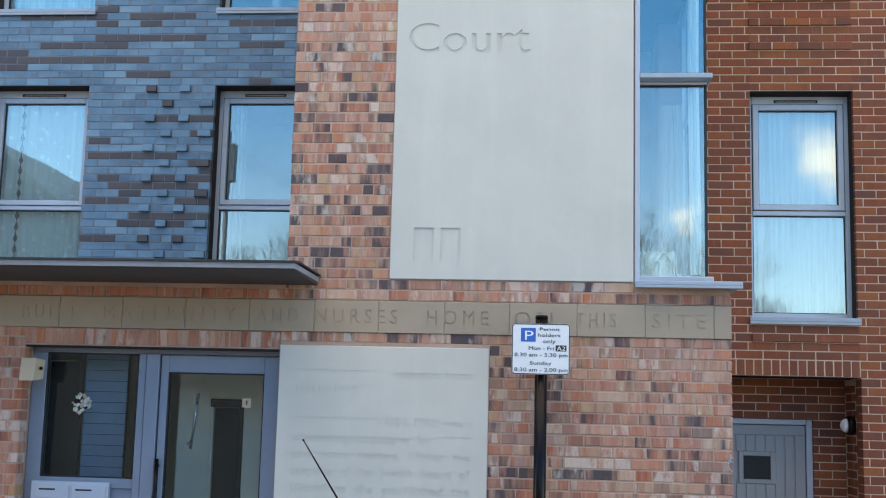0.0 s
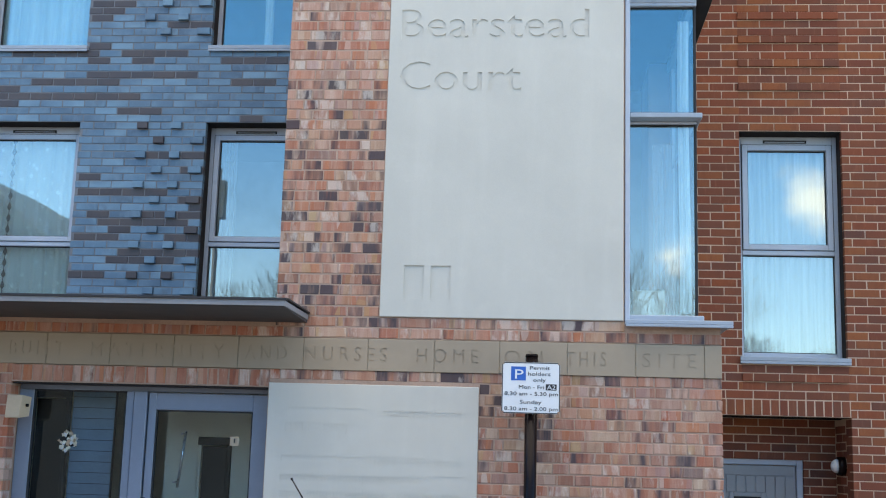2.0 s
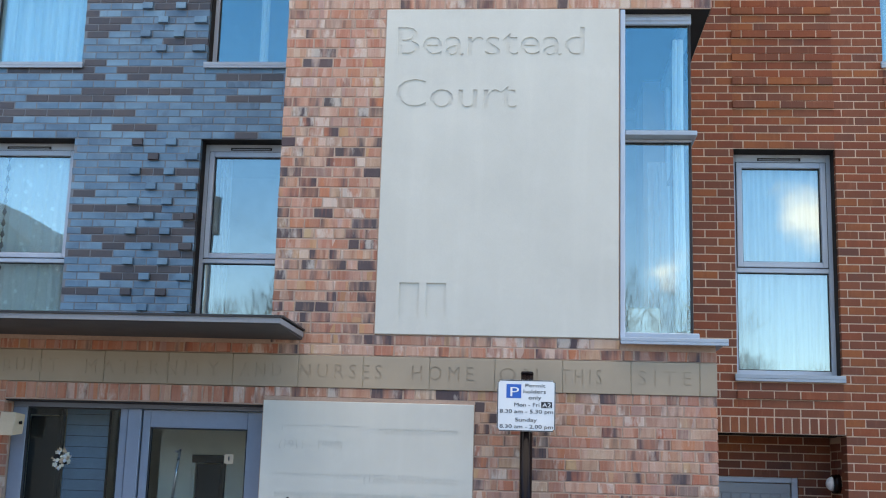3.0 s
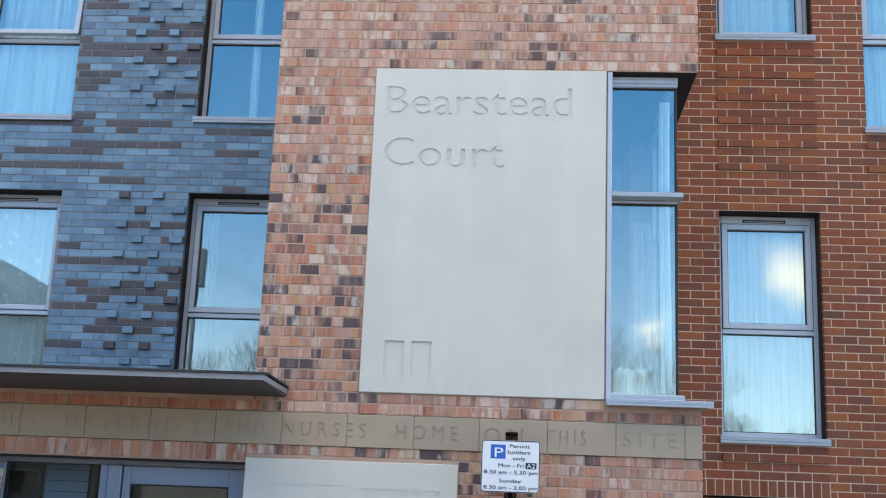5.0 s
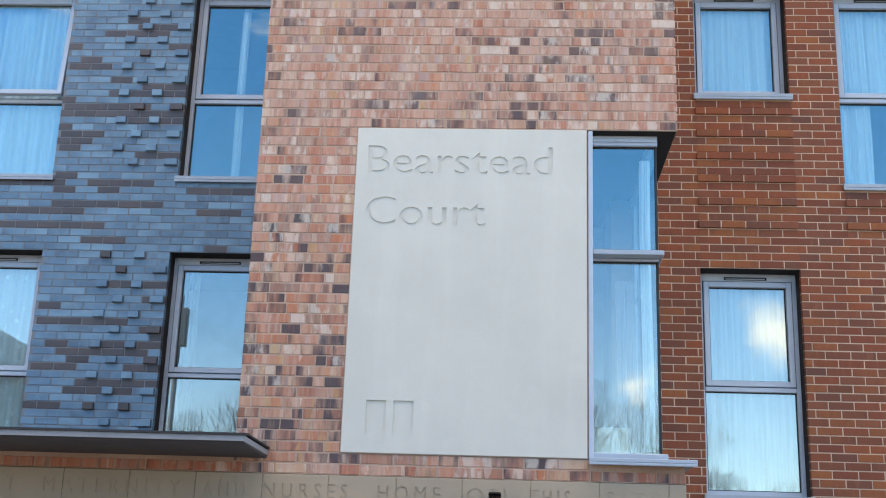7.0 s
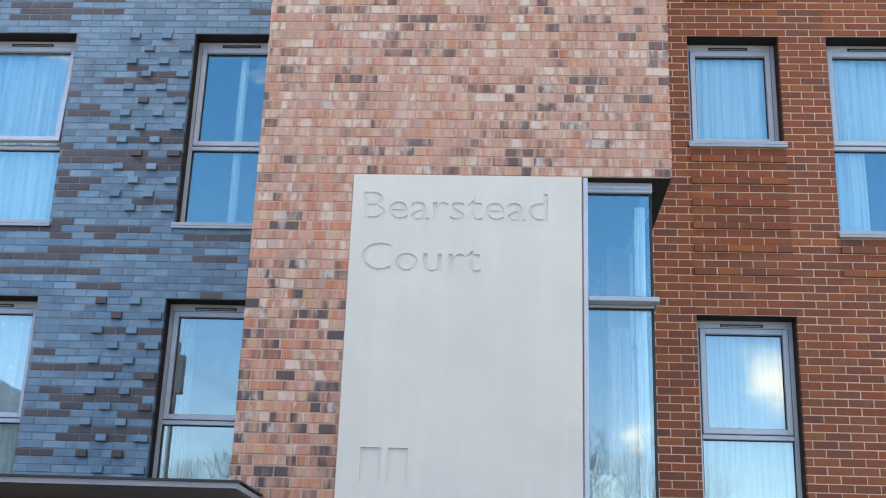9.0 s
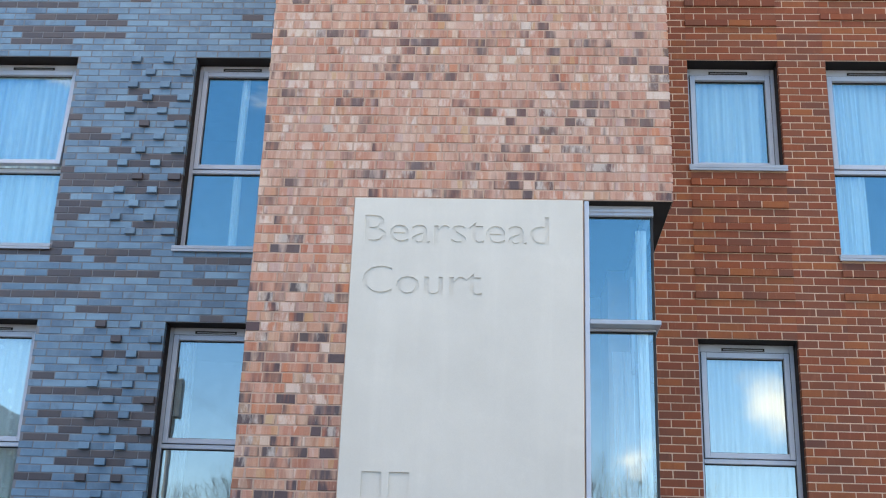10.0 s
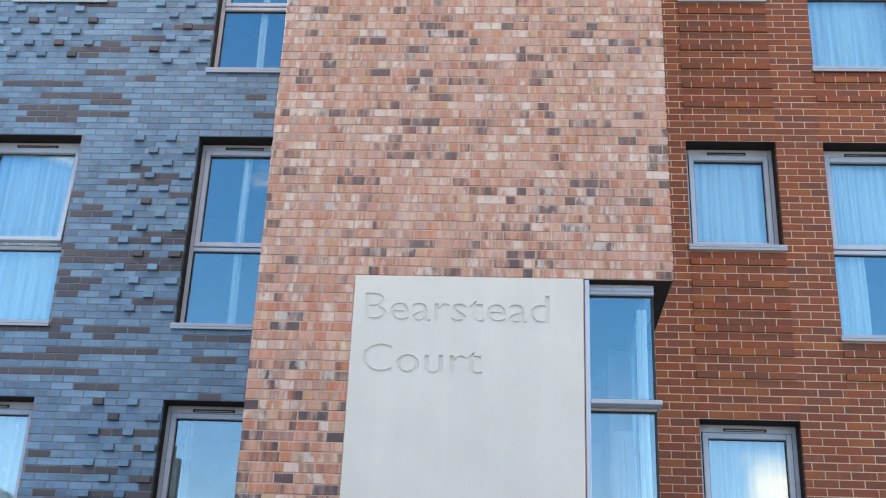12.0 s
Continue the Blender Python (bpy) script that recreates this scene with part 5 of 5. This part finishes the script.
def courses(x0, x1, z0, z1, holes, offset=0.0, proud=None, skip=None, wander=0.0, seed=1, course=0.075, bats=0.0):
    """Stretcher bond cut round the holes."""
    rnd = random.Random(seed)
    rows = []
    n = int(round((z1 - z0) / course))
    for k in range(n):
        zc = z0 + (k + 0.5) * course
        cuts = sorted((max(h[0], x0), min(h[1], x1)) for h in holes if h[2] < zc < h[3] + 0.002 and h[1] > x0 and h[0] < x1)
        spans, a = [], x0
        for c0, c1 in cuts:
            if c0 - a > 0.03:
                spans.append((a, c0))
            a = max(a, c1)
        if x1 - a > 0.03:
            spans.append((a, x1))
        for s0, s1 in spans:
            shift = (STRETCH / 2 if k % 2 else 0) + offset + rnd.uniform(-wander, wander)
            i = math.floor((s0 - x0 - shift) / STRETCH)
            while True:
                a = x0 + shift + i * STRETCH
                b = a + STRETCH
                i += 1
                if a >= s1 - 0.02:
                    break
                lo, hi = max(a, s0), min(b, s1)
                if hi - lo < 0.035:
                    continue
                if s1 - hi < 0.035:
                    hi = s1
                p = 0.0 if proud is None else proud((lo + hi) / 2, zc, k)
                lo = lo + JOINT / 2 if lo > s0 + 1e-6 else lo - 0.002
                hi = hi - JOINT / 2 if hi < s1 - 1e-6 else hi + 0.002
                if hi - lo > 0.16 and rnd.random() < bats:          # a half brick and its other half
                    m = lo + (hi - lo) * rnd.choice((0.5, 0.5, 0.36, 0.64))
                    rows.append(((lo + m - JOINT / 2) / 2, zc, m - JOINT / 2 - lo, course - JOINT, p))
                    rows.append(((m + JOINT / 2 + hi) / 2, zc, hi - m - JOINT / 2, course - JOINT, p))
                    continue
                rows.append(((lo + hi) / 2, zc, hi - lo, course - JOINT, p))
    return rows


# bay: reclaimed bricks, some courses out of step
bay_cut = [(-9, -1.884, 2.79, 20), PANEL, (0.552, 1.3, 2.80, 5.254), (ENTRY[0], ENTRY[1], 0, 2.464), PLAQUE, (-6, 2, BAND_Z[0], BAND_Z[1])]
rows = courses(-5.4, 1.21, BAND_Z[0] - 33 * COURSE + 0.008, BAND_Z[0] + 0.008, bay_cut, wander=0.05, seed=2, bats=0.55)
rows += courses(-5.4, 1.21, BAND_Z[1], BAND_Z[1] + 116 * 0.07535, bay_cut, wander=0.05, seed=3, course=0.07535, bats=0.55)
x = ENTRY[0] + 0.004
while x < ENTRY[1] - 0.03:                      # bricks on end over the door
    rows.append((x + 0.033, 2.401, 0.065, 0.112, 0.0))
    x += 0.075
pick = random.Random(9)
mixed, rose, pale, plain = [], [], [], []
for r in rows:                                   # three deliveries: a burnt, mixed one below, a rosier one up to the slab's head, a paler one above
    if r[0] < -1.85 and r[1] < 2.8:              # plainer red ones round the entrance
        plain.append(r)
        continue
    h = r[1] + pick.uniform(-0.25, 0.25)
    (mixed if h < 4.5 else rose if h < 5.25 else pale).append(r)
stack(wall_bay, BAY, "bay_low", mixed, (-1.9, 1.21, 2.0, 5.3), 0.9, 11, depth=0.17, rough=0.0018, most=180)
stack(wall_bay, BAY, "bay_rose", rose, (9, 9, 9, 9), 0.9, 23, depth=0.17, rough=0.0018)
stack(wall_bay, BAY, "bay_red", plain, (9, 9, 9, 9), 0.9, 19, depth=0.12, rough=0.0018)
stack(wall_bay, BAY, "bay", pale, (-1.9, 1.21, 5.2, 7.0), 0.9, 17, depth=0.17, rough=0.0018, most=120)


# blue: half bricks stand proud beside the windows
BC = 0.0742
blue_z0 = 5.045 - 33 * BC
rows = courses(-9.0, -1.6, blue_z0, blue_z0 + 128 * BC, BLUE_WIN, offset=0.06, seed=4, course=BC)
stud_rows = []
for z0, z1, xs in ((2.9, 5.06, "mid"), (5.80, 7.96, "mid"), (8.75, 10.86, "mid"), (8.75, 9.62, "wide")):
    k0, k1 = math.ceil((z0 - blue_z0) / BC), math.floor((z1 - blue_z0) / BC)
    for n, k in enumerate(range(k1 - 1, k0, -2)):
        zc = blue_z0 + (k + 0.5) * BC
        if xs == "mid":
            places = (-3.94, -3.60) if n % 2 == 0 else (-3.77, -3.39)
        else:
            places = [-6.2 + 0.3375 * i + (0.17 if n % 2 else 0) for i in range(6)]
            places = [p for p in places if p < -4.55]
        for p in places:
            stud_rows.append((p, zc, 0.13 if p == -3.39 else 0.103, BC - JOINT, 0.036))
pick = random.Random(31)
slate, plum = [], []
for r in rows:                                   # plum bricks lie in drifts among the blue
    drift = 0.35 * noise.noise(Vector((r[0] * 0.7 + 3.1, r[1] * 1.3, 4.7))) + noise.noise(Vector((r[0] * 1.15, r[1] / BC * 3.7, 9.2)))
    drift += 0.5 * math.exp(-((r[0] + 4.75) / 0.75) ** 2 - ((r[1] - 8.25) / 0.22) ** 2) + 0.13 * math.exp(-((r[0] + 4.0) / 0.6) ** 2 - ((r[1] - 4.1) / 0.8) ** 2)
    (plum if drift + pick.uniform(-0.12, 0.12) > 0.30 else slate).append(r)
stack(wall_blue, BLUE, "blue", slate, (-5.1, -2.4, 3.0, 6.2), 0.6, 12, most=210)
stack(wall_blue, BLUE, "plum", plum, (-5.1, -2.4, 3.0, 6.2), 0.6, 18, most=90)
stud_mesh = {}
rnd = random.Random(14)
for x, z, l, h, proud in stud_rows:
    kind = (l, "plum" if rnd.random() < 0.16 else "blue")
    if kind not in stud_mesh:
        v, f = brick_block(l, h, 0.042, 0.6, rnd)
        me = bpy.data.meshes.new("stud_brick")
        me.from_pydata(v, [], f)
        me.materials.append(M[kind[1]])
        stud_mesh[kind] = me
    ob = new("stud_brick", stud_mesh[kind])
    ob.parent = wall_blue
    ob.location = (x, BLUE - proud, z)

# red: every third course stands proud under the windows
SPANDREL = [(1.742, 2.650, 2.466, 2.803), (1.742, 2.645, 4.885, 6.58), (1.742, 2.645, 7.757, 9.448), (3.10, 4.06, 4.885, 5.678), (3.09, 4.05, 7.757, 8.595)]
RC, PROUD = 2.872 / 38, 0.021


def red_proud(x, z, k):
    for a, b, c, d in SPANDREL:
        if a < x < b and c < z < d:
            return PROUD if int((d - z) / RC) % 3 == 1 and (d - c < 0.5 or z - c > 4.8 * RC) else 0.0
    return 0.0


red_z0 = 4.885 - 65 * RC
red_cut = [*RED_WIN, (RECESS[0], RECESS[1], 0, 2.468)]
inner_cut = red_cut + [(a, b, c, d) for a, b, c, d in SPANDREL]
rows = courses(1.0, 9.0, red_z0, red_z0 + 130 * RC, inner_cut, offset=0.03, seed=5, course=RC)
for a, b, c, d in SPANDREL:
    k0, k1 = round((c - red_z0) / RC), math.floor((d + 0.002 - red_z0) / RC - 0.5)
    for k in range(k0, k1 + 1):
        z = red_z0 + (k + 0.5) * RC
        if red_proud((a + b) / 2, z, k):
            part("joint_fill", boxes((a + 0.003, b - 0.003, RED - PROUD + 0.004, RED + 0.003, z - RC / 2 + 0.006, z + RC / 2 - 0.006)), "mort_red", wall_red)
    rows += courses(a, b, red_z0 + k0 * RC, red_z0 + (k1 + 1) * RC, RED_WIN + [(RECESS[0], RECESS[1], 0, 2.468)], offset=0.09, proud=red_proud, seed=6, course=RC)
x = RECESS[0] + 0.004
while x < RECESS[1] - 0.03:
    rows.append((x + 0.033, 2.3945, 0.064, 0.132, 0.0))
    x += 0.0755
stack(wall_red, RED, "red", rows, (1.2, 4.4, 2.4, 6.5), 0.5, 13)
wall_recess = bpy.data.objects["wall_recess"]
stack(wall_recess, D2, "red", courses(1.25, 2.66, 0.0, 2.32, [(1.30, 2.375, 0.0, 1.966)], offset=0.05, seed=7), (9, 9, 9, 9), 0.5, 15, depth=0.06)
side = bpy.data.objects["wall_recess_side"]
vs, fs = [], []
rnd = random.Random(16)
for k in range(30):
    for i in range(3):
        a = RED + 0.12 + i * STRETCH + (STRETCH / 2 if k % 2 else 0)
        b = min(a + STRETCH, D2)
        if b - a < 0.04:
            continue
        v, f = brick_block(b - a - JOINT, COURSE - JOINT, 0.05, 0.5, rnd)
        n = len(vs)
        vs += [(2.664 + q[1], (a + b) / 2 + q[0], (k + 0.5) * COURSE + 0.02 + q[2]) for q in v]
        fs += [tuple(reversed([t + n for t in q])) for q in f]
me = bpy.data.meshes.new("brickwork")
me.from_pydata(vs, [], fs)
me.materials.append(M["red"])
ob = new("brickwork", me)
ob.parent = side
tagged(ob, kind="stuff")
